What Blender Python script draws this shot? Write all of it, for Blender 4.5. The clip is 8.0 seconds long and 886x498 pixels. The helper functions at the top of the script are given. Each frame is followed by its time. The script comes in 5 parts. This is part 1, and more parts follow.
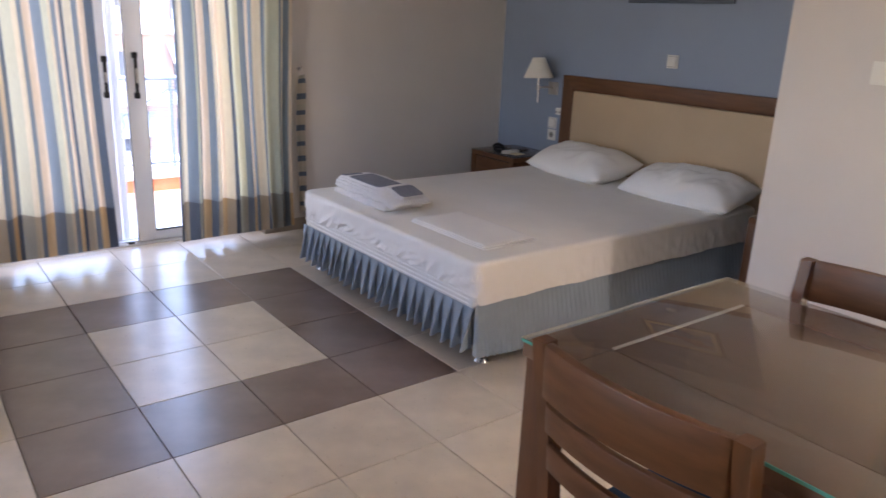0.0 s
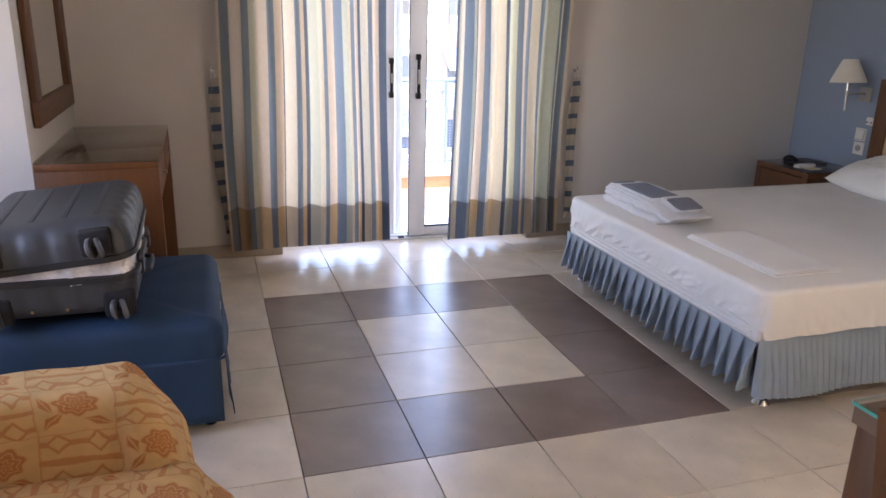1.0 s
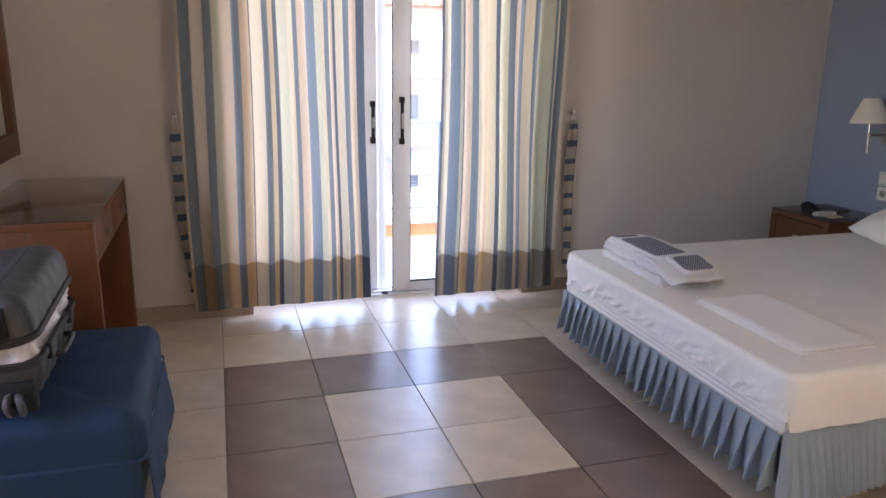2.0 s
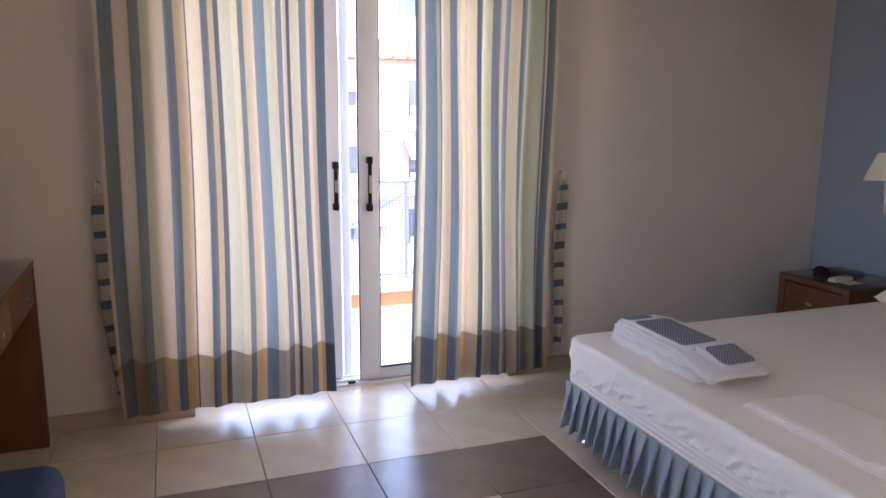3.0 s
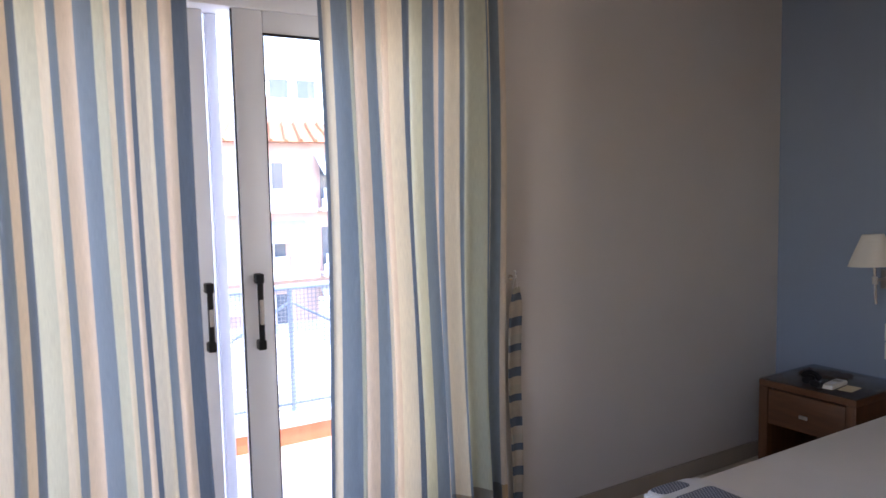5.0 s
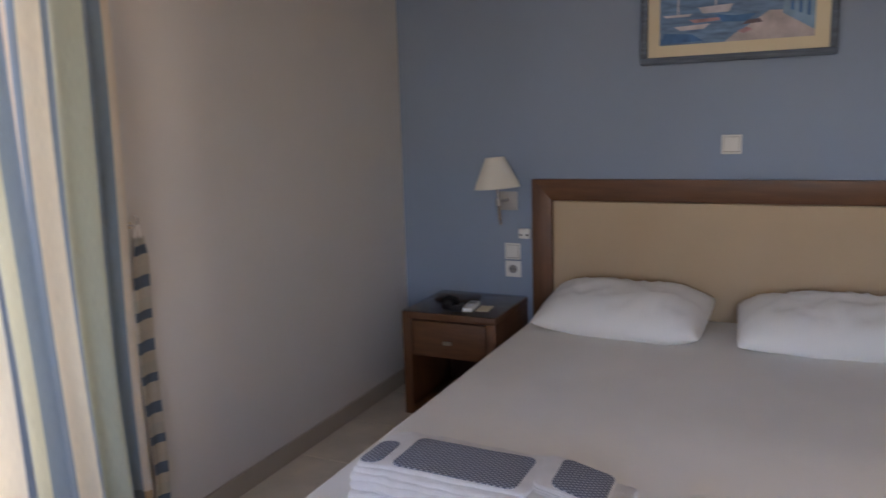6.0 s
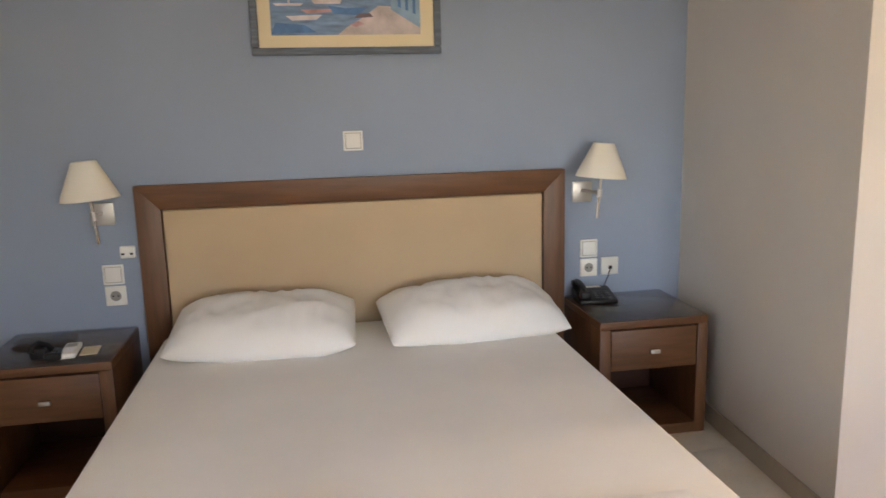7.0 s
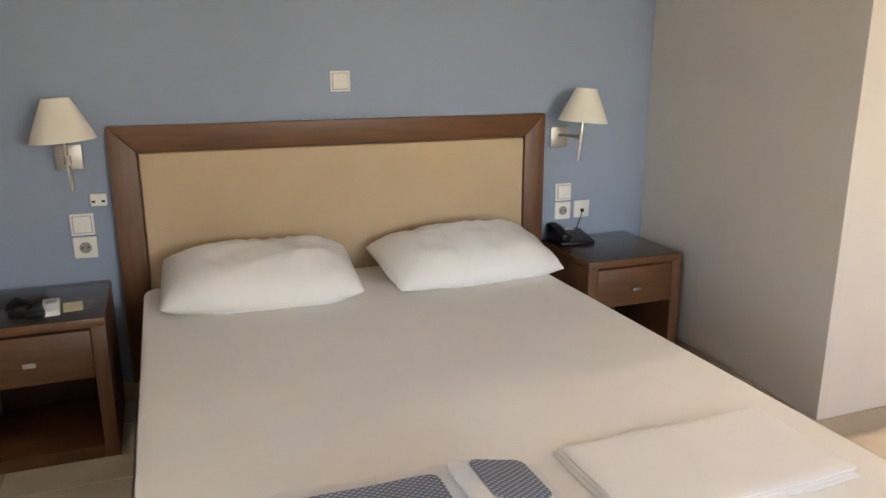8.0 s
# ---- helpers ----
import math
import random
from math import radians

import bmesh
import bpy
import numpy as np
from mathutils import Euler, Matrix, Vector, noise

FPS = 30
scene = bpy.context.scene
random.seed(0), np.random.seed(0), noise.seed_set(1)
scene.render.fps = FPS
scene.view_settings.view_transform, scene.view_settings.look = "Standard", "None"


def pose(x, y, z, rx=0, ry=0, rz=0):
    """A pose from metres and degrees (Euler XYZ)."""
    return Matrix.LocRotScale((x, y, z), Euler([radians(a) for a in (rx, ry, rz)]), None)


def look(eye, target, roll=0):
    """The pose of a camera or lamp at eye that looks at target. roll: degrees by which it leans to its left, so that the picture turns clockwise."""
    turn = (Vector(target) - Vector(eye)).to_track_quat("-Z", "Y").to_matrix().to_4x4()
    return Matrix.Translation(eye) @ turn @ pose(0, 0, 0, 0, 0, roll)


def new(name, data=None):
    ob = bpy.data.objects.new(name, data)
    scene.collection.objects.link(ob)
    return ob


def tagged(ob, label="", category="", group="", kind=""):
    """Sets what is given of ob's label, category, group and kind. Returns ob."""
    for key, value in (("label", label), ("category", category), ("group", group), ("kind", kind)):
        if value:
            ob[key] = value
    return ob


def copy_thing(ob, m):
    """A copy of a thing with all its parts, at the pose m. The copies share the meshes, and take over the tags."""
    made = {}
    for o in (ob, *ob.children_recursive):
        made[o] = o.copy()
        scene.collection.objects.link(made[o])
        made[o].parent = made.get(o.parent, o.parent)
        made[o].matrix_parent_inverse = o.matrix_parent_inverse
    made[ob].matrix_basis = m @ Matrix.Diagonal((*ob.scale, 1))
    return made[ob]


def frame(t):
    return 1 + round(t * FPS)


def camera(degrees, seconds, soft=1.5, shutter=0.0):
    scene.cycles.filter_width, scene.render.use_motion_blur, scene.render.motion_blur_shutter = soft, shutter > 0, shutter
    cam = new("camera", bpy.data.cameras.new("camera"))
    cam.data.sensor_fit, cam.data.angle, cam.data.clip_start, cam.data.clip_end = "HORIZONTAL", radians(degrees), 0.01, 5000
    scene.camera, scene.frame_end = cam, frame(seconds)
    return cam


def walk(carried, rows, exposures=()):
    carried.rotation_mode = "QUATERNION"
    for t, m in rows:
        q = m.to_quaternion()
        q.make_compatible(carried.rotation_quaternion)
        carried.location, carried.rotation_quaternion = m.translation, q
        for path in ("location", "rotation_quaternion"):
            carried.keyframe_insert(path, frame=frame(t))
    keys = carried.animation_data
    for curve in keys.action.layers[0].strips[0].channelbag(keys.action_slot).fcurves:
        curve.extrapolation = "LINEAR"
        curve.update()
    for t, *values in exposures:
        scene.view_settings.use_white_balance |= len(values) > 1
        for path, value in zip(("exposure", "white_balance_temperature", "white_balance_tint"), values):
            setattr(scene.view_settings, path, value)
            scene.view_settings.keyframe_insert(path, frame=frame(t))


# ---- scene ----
cam = camera(61.6, 8.0, shutter=0.18)
EXPOSURES = [(0.0, 4.24, 6850, 27), (1.0, 4.37, 6800, 26), (3.0, 4.15, 6950, 28), (3.5, 4.1, 6950, 28), (4.2, 3.95, 6950, 26), (5.5, 4.02, 6450, 26),
             (6.0, 4.25, 6700, 26), (6.5, 4.75, 8300, 25), (7.0, 5.15, 7900, 22), (7.5, 5.15, 7100, 21), (8.0, 5.2, 8000, 19)]
PATH = [
    (0, (-0.015, 0.037, 1.42), (1.156, 1.549, 0.834), 2.5),
    (0.3, (-0.028, 0.07, 1.406), (0.937, 1.72, 0.818), 1.9),
    (0.5, (-0.055, 0.113, 1.398), (0.776, 1.83, 0.797), 1.8),
    (0.7, (-0.054, 0.144, 1.389), (0.657, 1.914, 0.785), 1.5),
    (1, (-0.002, 0.21, 1.393), (0.581, 2.028, 0.796), 1.4),
    (1.5, (0.165, 0.344, 1.41), (0.678, 2.196, 0.856), 1.1),
    (1.7, (0.21, 0.414, 1.401), (0.737, 2.268, 0.865), 1.0),
    (3, (0.321, 1.15, 1.413), (1.006, 2.991, 1.038), 0.5),
    (3.5, (0.353, 1.442, 1.432), (1.106, 3.27, 1.128), 0.0),
    (4, (0.304, 1.742, 1.464), (1.169, 3.532, 1.244), -0.5),
    (4.2, (0.298, 1.844, 1.484), (1.23, 3.603, 1.284), -0.6),
    (5.3, (0.506, 2.359, 1.444), (1.691, 3.96, 1.26), -1.9),
    (5.5, (0.53, 2.491, 1.426), (1.88, 3.948, 1.188), -1.8),
    (6, (0.616, 2.724, 1.369), (2.392, 3.578, 1.032), -1.8),
    (6.5, (0.766, 2.86, 1.353), (2.716, 3.113, 0.988), -1.5),
    (7, (0.878, 3.159, 1.357), (2.814, 2.825, 0.987), -1.5),
    (7.3, (0.9, 3.319, 1.376), (2.775, 2.779, 0.935), -1.2),
    (7.5, (0.914, 3.419, 1.352), (2.764, 2.816, 0.888), -0.7),
    (8, (1.02, 3.67, 1.334), (2.833, 2.99, 0.831), -0.1),
]
walk(cam, [(t, look(eye, target, roll)) for t, eye, target, roll in PATH], EXPOSURES)

# world, sun and the daylight in the balcony opening
world = bpy.data.worlds.new("world")
scene.world = world
world.use_nodes = True
wn = world.node_tree.nodes
sky = wn.new("ShaderNodeTexSky")
sky.sky_type, sky.sun_disc = "NISHITA", False
sky.sun_elevation, sky.sun_rotation = radians(54.6), radians(116.6)
wn["Background"].inputs[1].default_value = 0.112
world.node_tree.links.new(sky.outputs[0], wn["Background"].inputs[0])

sun = new("sun", bpy.data.lights.new("sun", "SUN"))
sun.data.energy, sun.data.angle, sun.data.color = 0.36, radians(0.5), (1.0, 0.95, 0.87)
sun.matrix_world = look((14, -7, 22), (0, 0, 0))


def daylight(at, to, w, h, watts, tint):
    lamp = new("daylight_fill", bpy.data.lights.new("daylight_fill", "AREA"))
    lamp.data.shape, lamp.data.size, lamp.data.size_y = "RECTANGLE", w, h
    lamp.data.energy, lamp.data.color = watts, tint
    lamp.matrix_world = look(at, to)
    return lamp


# sky light in the two balcony doors, behind the curtains, and added fill in an unseen alcove opening
daylight((0.70, 4.655, 1.18), (0.70, 3.0, 1.18), 0.62, 1.80, 0.58, (1.0, 0.975, 0.94))
daylight((1.70, 4.655, 1.18), (1.70, 3.0, 1.18), 0.50, 1.80, 0.42, (1.0, 0.975, 0.94))
# added fill from the west; no window is known in the alcove
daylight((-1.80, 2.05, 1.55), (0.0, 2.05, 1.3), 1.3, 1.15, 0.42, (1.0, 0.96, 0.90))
daylight((2.86, 0.10, 1.10), (0.0, 0.10, 1.10), 1.34, 1.90, 17.0, (1.0, 0.92, 0.80))


# ---- materials ----
def mat(name, col, rough=0.6, metal=0.0, var=0.06, scale=6.0, bump=0.0, bscale=60.0, stretch=(1, 1, 1), spec=0.5):
    m = bpy.data.materials.new(name)
    m.use_nodes = True
    n, l = m.node_tree.nodes, m.node_tree.links
    b = n["Principled BSDF"]
    b.inputs["Roughness"].default_value, b.inputs["Metallic"].default_value = rough, metal
    b.inputs["Specular IOR Level"].default_value = spec
    co = n.new("ShaderNodeTexCoord")
    mp = n.new("ShaderNodeMapping")
    mp.inputs["Scale"].default_value = stretch
    l.new(co.outputs["Object"], mp.inputs[0])
    big, fine = n.new("ShaderNodeTexNoise"), n.new("ShaderNodeTexNoise")
    big.inputs["Scale"].default_value, big.inputs["Detail"].default_value = scale, 5
    fine.inputs["Scale"].default_value, fine.inputs["Detail"].default_value = bscale, 3
    l.new(mp.outputs[0], big.inputs["Vector"])
    l.new(mp.outputs[0], fine.inputs["Vector"])
    ramp = n.new("ShaderNodeValToRGB")
    ramp.color_ramp.elements[0].position, ramp.color_ramp.elements[1].position = 0.3, 0.7
    ramp.color_ramp.elements[0].color = (*[max(0.0, c * (1 - var)) for c in col], 1)
    ramp.color_ramp.elements[1].color = (*[min(1.0, c * (1 + var)) for c in col], 1)
    l.new(big.outputs["Fac"], ramp.inputs[0])
    l.new(ramp.outputs[0], b.inputs["Base Color"])
    rr = n.new("ShaderNodeMapRange")
    rr.inputs["To Min"].default_value, rr.inputs["To Max"].default_value = max(0.02, rough * 0.85), min(1, rough * 1.15)
    l.new(fine.outputs["Fac"], rr.inputs[0])
    l.new(rr.outputs[0], b.inputs["Roughness"])
    if bump:
        bp = n.new("ShaderNodeBump")
        bp.inputs["Strength"].default_value, bp.inputs["Distance"].default_value = bump, 0.004
        l.new(fine.outputs["Fac"], bp.inputs["Height"])
        l.new(bp.outputs[0], b.inputs["Normal"])
    return m


def per_piece(m, amount):
    """Lets each separate piece differ a little in tone."""
    n, l = m.node_tree.nodes, m.node_tree.links
    b = n["Principled BSDF"]
    src = b.inputs["Base Color"].links[0].from_socket
    info = n.new("ShaderNodeObjectInfo")
    mr = n.new("ShaderNodeMapRange")
    mr.inputs["To Min"].default_value, mr.inputs["To Max"].default_value = 1 - amount, 1 + amount
    hsv = n.new("ShaderNodeHueSaturation")
    l.new(info.outputs["Random"], mr.inputs[0])
    l.new(mr.outputs[0], hsv.inputs["Value"])
    l.new(src, hsv.inputs["Color"])
    l.new(hsv.outputs[0], b.inputs["Base Color"])
    return m


def glassy(name, col=(1, 1, 1), rough=0.0):
    m = bpy.data.materials.new(name)
    m.use_nodes = True
    b = m.node_tree.nodes["Principled BSDF"]
    b.inputs["Base Color"].default_value = (*col, 1)
    b.inputs["Roughness"].default_value, b.inputs["Transmission Weight"].default_value = rough, 1.0
    b.inputs["IOR"].default_value = 1.45
    return m


def plate_glass(name, col, rough=0.0):
    """Thin flat glass: clear straight through, glossier at a glance."""
    m = bpy.data.materials.new(name)
    m.use_nodes = True
    n, l = m.node_tree.nodes, m.node_tree.links
    n.remove(n["Principled BSDF"])
    lw = n.new("ShaderNodeLayerWeight")
    lw.inputs["Blend"].default_value = 0.5
    pw = n.new("ShaderNodeMath")
    pw.operation = "POWER"
    pw.inputs[1].default_value = 5.0
    l.new(lw.outputs["Facing"], pw.inputs[0])
    ma = n.new("ShaderNodeMath")
    ma.operation = "MULTIPLY_ADD"
    ma.inputs[1].default_value, ma.inputs[2].default_value = 0.95, 0.045
    l.new(pw.outputs[0], ma.inputs[0])
    tr = n.new("ShaderNodeBsdfTransparent")
    tr.inputs[0].default_value = (*col, 1)
    gl_ = n.new("ShaderNodeBsdfGlossy")
    gl_.inputs["Roughness"].default_value = rough
    ms = n.new("ShaderNodeMixShader")
    l.new(ma.outputs[0], ms.inputs[0])
    l.new(tr.outputs[0], ms.inputs[1])
    l.new(gl_.outputs[0], ms.inputs[2])
    l.new(ms.outputs[0], n["Material Output"].inputs[0])
    return m


# visible widths of the cloth's stripes, in order: blue, tan, cream, slate, green-cream
STRIPES_A = [(10, 1), (27, 0), (35, 1), (25, 0), (22, 4), (31, 1), (25, 0), (25, 1), (5, 3), (32, 2), (20, 0), (13, 1), (15, 3), (27, 4), (18, 2),
             (14, 0), (28, 1), (26, 0), (19, 4), (13, 2), (16, 0), (14, 1), (6, 3), (22, 2), (22, 0), (24, 1), (22, 3)]
# the first slate stripe here is a fold's shadow put into the cloth colour
STRIPES_B = [(7, 0), (22, 2), (18, 0), (10, 4), (13, 3), (13, 1), (14, 0), (22, 2), (10, 1), (16, 2), (14, 3), (10, 2), (18, 4), (14, 0), (16, 1),
             (14, 0), (20, 2), (18, 0), (34, 4), (10, 0), (10, 2), (10, 0), (9, 1)]
STRIPES_TIE = [(38, 0), (30, 1), (36, 2), (30, 0), (4, 3), (34, 4), (34, 2)]
CLOTH = [(0.22, 0.285, 0.345), (0.70, 0.585, 0.45), (0.80, 0.73, 0.57), (0.14, 0.18, 0.23), (0.62, 0.635, 0.50)]
HEM = [(0.125, 0.155, 0.19), (0.50, 0.33, 0.17), (0.45, 0.36, 0.25), (0.055, 0.07, 0.095), (0.32, 0.30, 0.24)]



def striped(name, palette, stripes, total=1.0, along="X", through_light=0.23):
    """Woven cloth striped along its own width."""
    m = bpy.data.materials.new(name)
    m.use_nodes = True
    n, l = m.node_tree.nodes, m.node_tree.links
    b = n["Principled BSDF"]
    b.inputs["Roughness"].default_value = 0.85
    b.inputs["Sheen Weight"].default_value = 0.15
    uv = n.new("ShaderNodeUVMap")
    sep = n.new("ShaderNodeSeparateXYZ")
    l.new(uv.outputs[0], sep.inputs[0])
    whole = sum(w for w, _ in stripes)
    fr = n.new("ShaderNodeMath")
    fr.operation = "MULTIPLY"
    fr.inputs[1].default_value = 1 / total
    l.new(sep.outputs[along], fr.inputs[0])
    f2 = n.new("ShaderNodeMath")
    f2.operation = "FRACT"
    l.new(fr.outputs[0], f2.inputs[0])
    ramp = n.new("ShaderNodeValToRGB")
    ramp.color_ramp.interpolation = "CONSTANT"
    els = ramp.color_ramp.elements
    els.remove(els[1])
    at = 0.0
    for k, (w, c) in enumerate(stripes):
        e = els[0] if k == 0 else els.new(at / whole)
        e.color = (*palette[c], 1)
        at += w
    l.new(f2.outputs[0], ramp.inputs[0])
    weave = n.new("ShaderNodeTexNoise")
    weave.inputs["Scale"].default_value, weave.inputs["Detail"].default_value = 1.0, 4
    mp = n.new("ShaderNodeMapping")
    mp.inputs["Scale"].default_value = (500 / total, 25, 1)
    l.new(uv.outputs[0], mp.inputs[0])
    l.new(mp.outputs[0], weave.inputs["Vector"])
    mix = n.new("ShaderNodeMixRGB")
    mix.blend_type = "MULTIPLY"
    mix.inputs[0].default_value = 0.35
    l.new(ramp.outputs[0], mix.inputs[1])
    l.new(weave.outputs["Fac"], mix.inputs[2])
    gain = n.new("ShaderNodeMixRGB")
    gain.blend_type = "MULTIPLY"
    gain.inputs[0].default_value = 1.0
    gain.inputs[2].default_value = (1.15, 1.15, 1.15, 1)
    l.new(mix.outputs[0], gain.inputs[1])
    l.new(gain.outputs[0], b.inputs["Base Color"])
    tr = n.new("ShaderNodeBsdfTranslucent")
    l.new(gain.outputs[0], tr.inputs[0])
    ms = n.new("ShaderNodeMixShader")
    ms.inputs[0].default_value = through_light
    l.new(b.outputs[0], ms.inputs[1])
    l.new(tr.outputs[0], ms.inputs[2])
    l.new(ms.outputs[0], n["Material Output"].inputs[0])
    return m


M_WALL = mat("wall_paint", (0.66, 0.615, 0.57), 0.7, var=0.03, scale=2.0, bump=0.15, bscale=180)
M_BLUE = mat("blue_paint", (0.275, 0.335, 0.43), 0.65, var=0.03, scale=2.0, bump=0.15, bscale=180)
M_CEIL = mat("ceiling_paint", (0.8, 0.79, 0.77), 0.8, var=0.02, bump=0.1, bscale=150)
M_TILE = per_piece(mat("beige_tile", (0.72, 0.625, 0.50), 0.29, var=0.10, scale=7.0, spec=0.75), 0.05)
M_DARK = per_piece(mat("brown_grey_tile", (0.215, 0.150, 0.122), 0.30, var=0.20, scale=6.0, spec=0.75), 0.07)
for glazed in (M_TILE, M_DARK):
    gb = glazed.node_tree.nodes["Principled BSDF"]
    gb.inputs["Coat Weight"].default_value, gb.inputs["Coat Roughness"].default_value = 0.6, 0.26
M_GROUT = mat("grout", (0.36, 0.31, 0.26), 0.9, var=0.1, bscale=200)
M_SKIRTING = mat("tile_skirting", (0.42, 0.345, 0.265), 0.35, var=0.08, scale=4)
M_WOODX = mat("brown_wood_level", (0.132, 0.052, 0.019), 0.45, var=0.22, scale=5, bump=0.05, bscale=30, stretch=(9, 1, 9))
M_DESK = mat("honey_wood", (0.150, 0.055, 0.018), 0.5, var=0.12, spec=0.3, scale=5, bump=0.05, bscale=30, stretch=(9, 9, 1))
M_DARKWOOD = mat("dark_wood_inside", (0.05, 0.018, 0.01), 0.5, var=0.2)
M_PANEL = mat("padded_cream_cloth", (0.53, 0.39, 0.25), 0.8, var=0.04, scale=3, bump=0.3, bscale=420)
M_SHEET = mat("white_cotton", (0.88, 0.86, 0.82), 0.85, var=0.03, scale=3, bump=0.4, bscale=15)
M_LINEN = mat("white_linen", (0.89, 0.88, 0.86), 0.85, var=0.02, scale=3, bump=0.25, bscale=24)


def creased(m, scale, depth):
    """Adds long shallow creases to a cloth's relief."""
    n, l = m.node_tree.nodes, m.node_tree.links
    b = n["Principled BSDF"]
    co, mp, ridge, bp = n.new("ShaderNodeTexCoord"), n.new("ShaderNodeMapping"), n.new("ShaderNodeTexNoise"), n.new("ShaderNodeBump")
    mp.inputs["Rotation"].default_value[2], mp.inputs["Scale"].default_value = 0.6, (1.0, 0.35, 1.0)
    ridge.noise_type = "RIDGED_MULTIFRACTAL"
    ridge.inputs["Scale"].default_value, ridge.inputs["Detail"].default_value = scale, 2
    bp.inputs["Strength"].default_value, bp.inputs["Distance"].default_value = depth, 0.012
    l.new(co.outputs["Object"], mp.inputs[0])
    l.new(mp.outputs[0], ridge.inputs["Vector"])
    l.new(ridge.outputs["Fac"], bp.inputs["Height"])
    l.new(b.inputs["Normal"].links[0].from_socket, bp.inputs["Normal"])
    l.new(bp.outputs[0], b.inputs["Normal"])
    return m


creased(M_SHEET, 2.4, 0.22)
M_PILLOW = creased(mat("white_pillowcase", (0.84, 0.82, 0.78), 0.85, var=0.02, scale=3, bump=0.25, bscale=18), 5.0, 0.35)
M_SKIRT = mat("pale_blue_cloth", (0.31, 0.375, 0.43), 0.85, var=0.06, scale=8, bump=0.3, bscale=300)
M_COVER = mat("deep_blue_cloth", (0.011, 0.043, 0.100), 0.75, var=0.12, scale=4, bump=0.2, bscale=200)
M_TOWEL = mat("white_terry", (0.83, 0.82, 0.82), 0.95, var=0.04, scale=30, bump=1.0, bscale=420)
M_PLASTIC = mat("white_plastic", (0.80, 0.78, 0.72), 0.35, var=0.01)
M_BLACK = mat("black_plastic", (0.006, 0.006, 0.007), 0.4, var=0.1, spec=0.35)
M_NICKEL = mat("brushed_nickel", (0.50, 0.47, 0.43), 0.45, 1.0, var=0.04)
M_CHROME = mat("chrome", (0.75, 0.75, 0.75), 0.12, 1.0, var=0.02)
M_SHADE = mat("linen_shade", (0.82, 0.77, 0.66), 0.85, var=0.02, bump=0.2, bscale=500)
M_CASE = mat("grey_shell", (0.075, 0.080, 0.088), 0.5, 0.25, var=0.1, bump=0.2, bscale=300)
M_WHEEL = mat("grey_wheel_plastic", (0.10, 0.10, 0.105), 0.4, var=0.08)
M_CASEDARK = mat("dark_grey_trim", (0.03, 0.03, 0.034), 0.45, var=0.1)
M_FOIL = mat("crumpled_clear_film", (0.82, 0.82, 0.84), 0.22, 0.0, var=0.2, scale=25, bump=1.0, bscale=70)
M_FRAME = mat("white_aluminium", (0.80, 0.81, 0.83), 0.35, var=0.02)
M_SEAL = mat("black_rubber", (0.015, 0.015, 0.017), 0.7)
M_SCREEN = mat("pale_lilac_profile", (0.79, 0.78, 0.82), 0.45, var=0.02)
M_PICFRAME = mat("blue_grey_wood", (0.10, 0.125, 0.16), 0.5, var=0.35, scale=9, bump=0.2, bscale=60, stretch=(1, 1, 12))
M_MOUNT = mat("cream_mount_board", (0.78, 0.66, 0.45), 0.8, var=0.02)
M_MIRROR = mat("mirror_silver", (0.86, 0.88, 0.87), 0.02, 1.0, var=0.0)
M_PLASTER = mat("white_plaster", (0.78, 0.77, 0.75), 0.9, var=0.05, scale=1.0)
M_PINK = mat("pink_plaster", (0.62, 0.44, 0.38), 0.9, var=0.06, scale=1.0)
M_ROOF = mat("terracotta", (0.50, 0.22, 0.11), 0.85, var=0.2, scale=4)
M_AWNING = mat("grey_blue_awning", (0.42, 0.48, 0.56), 0.8, var=0.06)
M_ORANGE = mat("orange_paint", (0.62, 0.20, 0.09), 0.7, var=0.08, scale=3)
M_RAIL = mat("blue_painted_metal", (0.32, 0.42, 0.58), 0.5, var=0.08)
# white wire coloured dark, as it looks against the bright outdoors
M_MESH = mat("darkened_white_wire", (0.22, 0.24, 0.27), 0.5, var=0.05)
M_GROUND = mat("asphalt", (0.12, 0.115, 0.11), 0.9, var=0.2, scale=0.3)
M_WINDOW = mat("far_window_glass", (0.10, 0.13, 0.17), 0.08, var=0.1)
M_GLASS = plate_glass("clear_glass", (0.975, 0.985, 0.98))
M_TOPGLASS = plate_glass("table_glass", (0.98, 0.995, 0.988), 0.006)
M_DULLGLASS = plate_glass("worn_cover_glass", (0.90, 0.92, 0.92), 0.16)
M_EDGEHIGHLIGHT = mat("glass_edge_highlight", (0.62, 0.66, 0.64), 0.15, var=0.03)
M_GROOVEGLINT = mat("pale_groove_glint", (0.72, 0.69, 0.66), 0.35, var=0.04)
M_GREENEDGE = mat("green_glass_edge", (0.10, 0.42, 0.36), 0.1, var=0.05)
M_CURTAIN = striped("striped_curtain", CLOTH, STRIPES_A)
M_HEM = striped("dark_striped_border", HEM, STRIPES_A, through_light=0.18)
M_CURTAIN_B = striped("striped_curtain_cream", CLOTH, STRIPES_B)
M_HEM_B = striped("dark_striped_border_cream", HEM, STRIPES_B, through_light=0.18)
M_TIE = striped("striped_tie", [(0.13, 0.175, 0.24), (0.60, 0.54, 0.45), (0.62, 0.56, 0.47), (0.60, 0.55, 0.46), (0.56, 0.54, 0.46)], STRIPES_TIE, 0.206, "Y", 0.2)


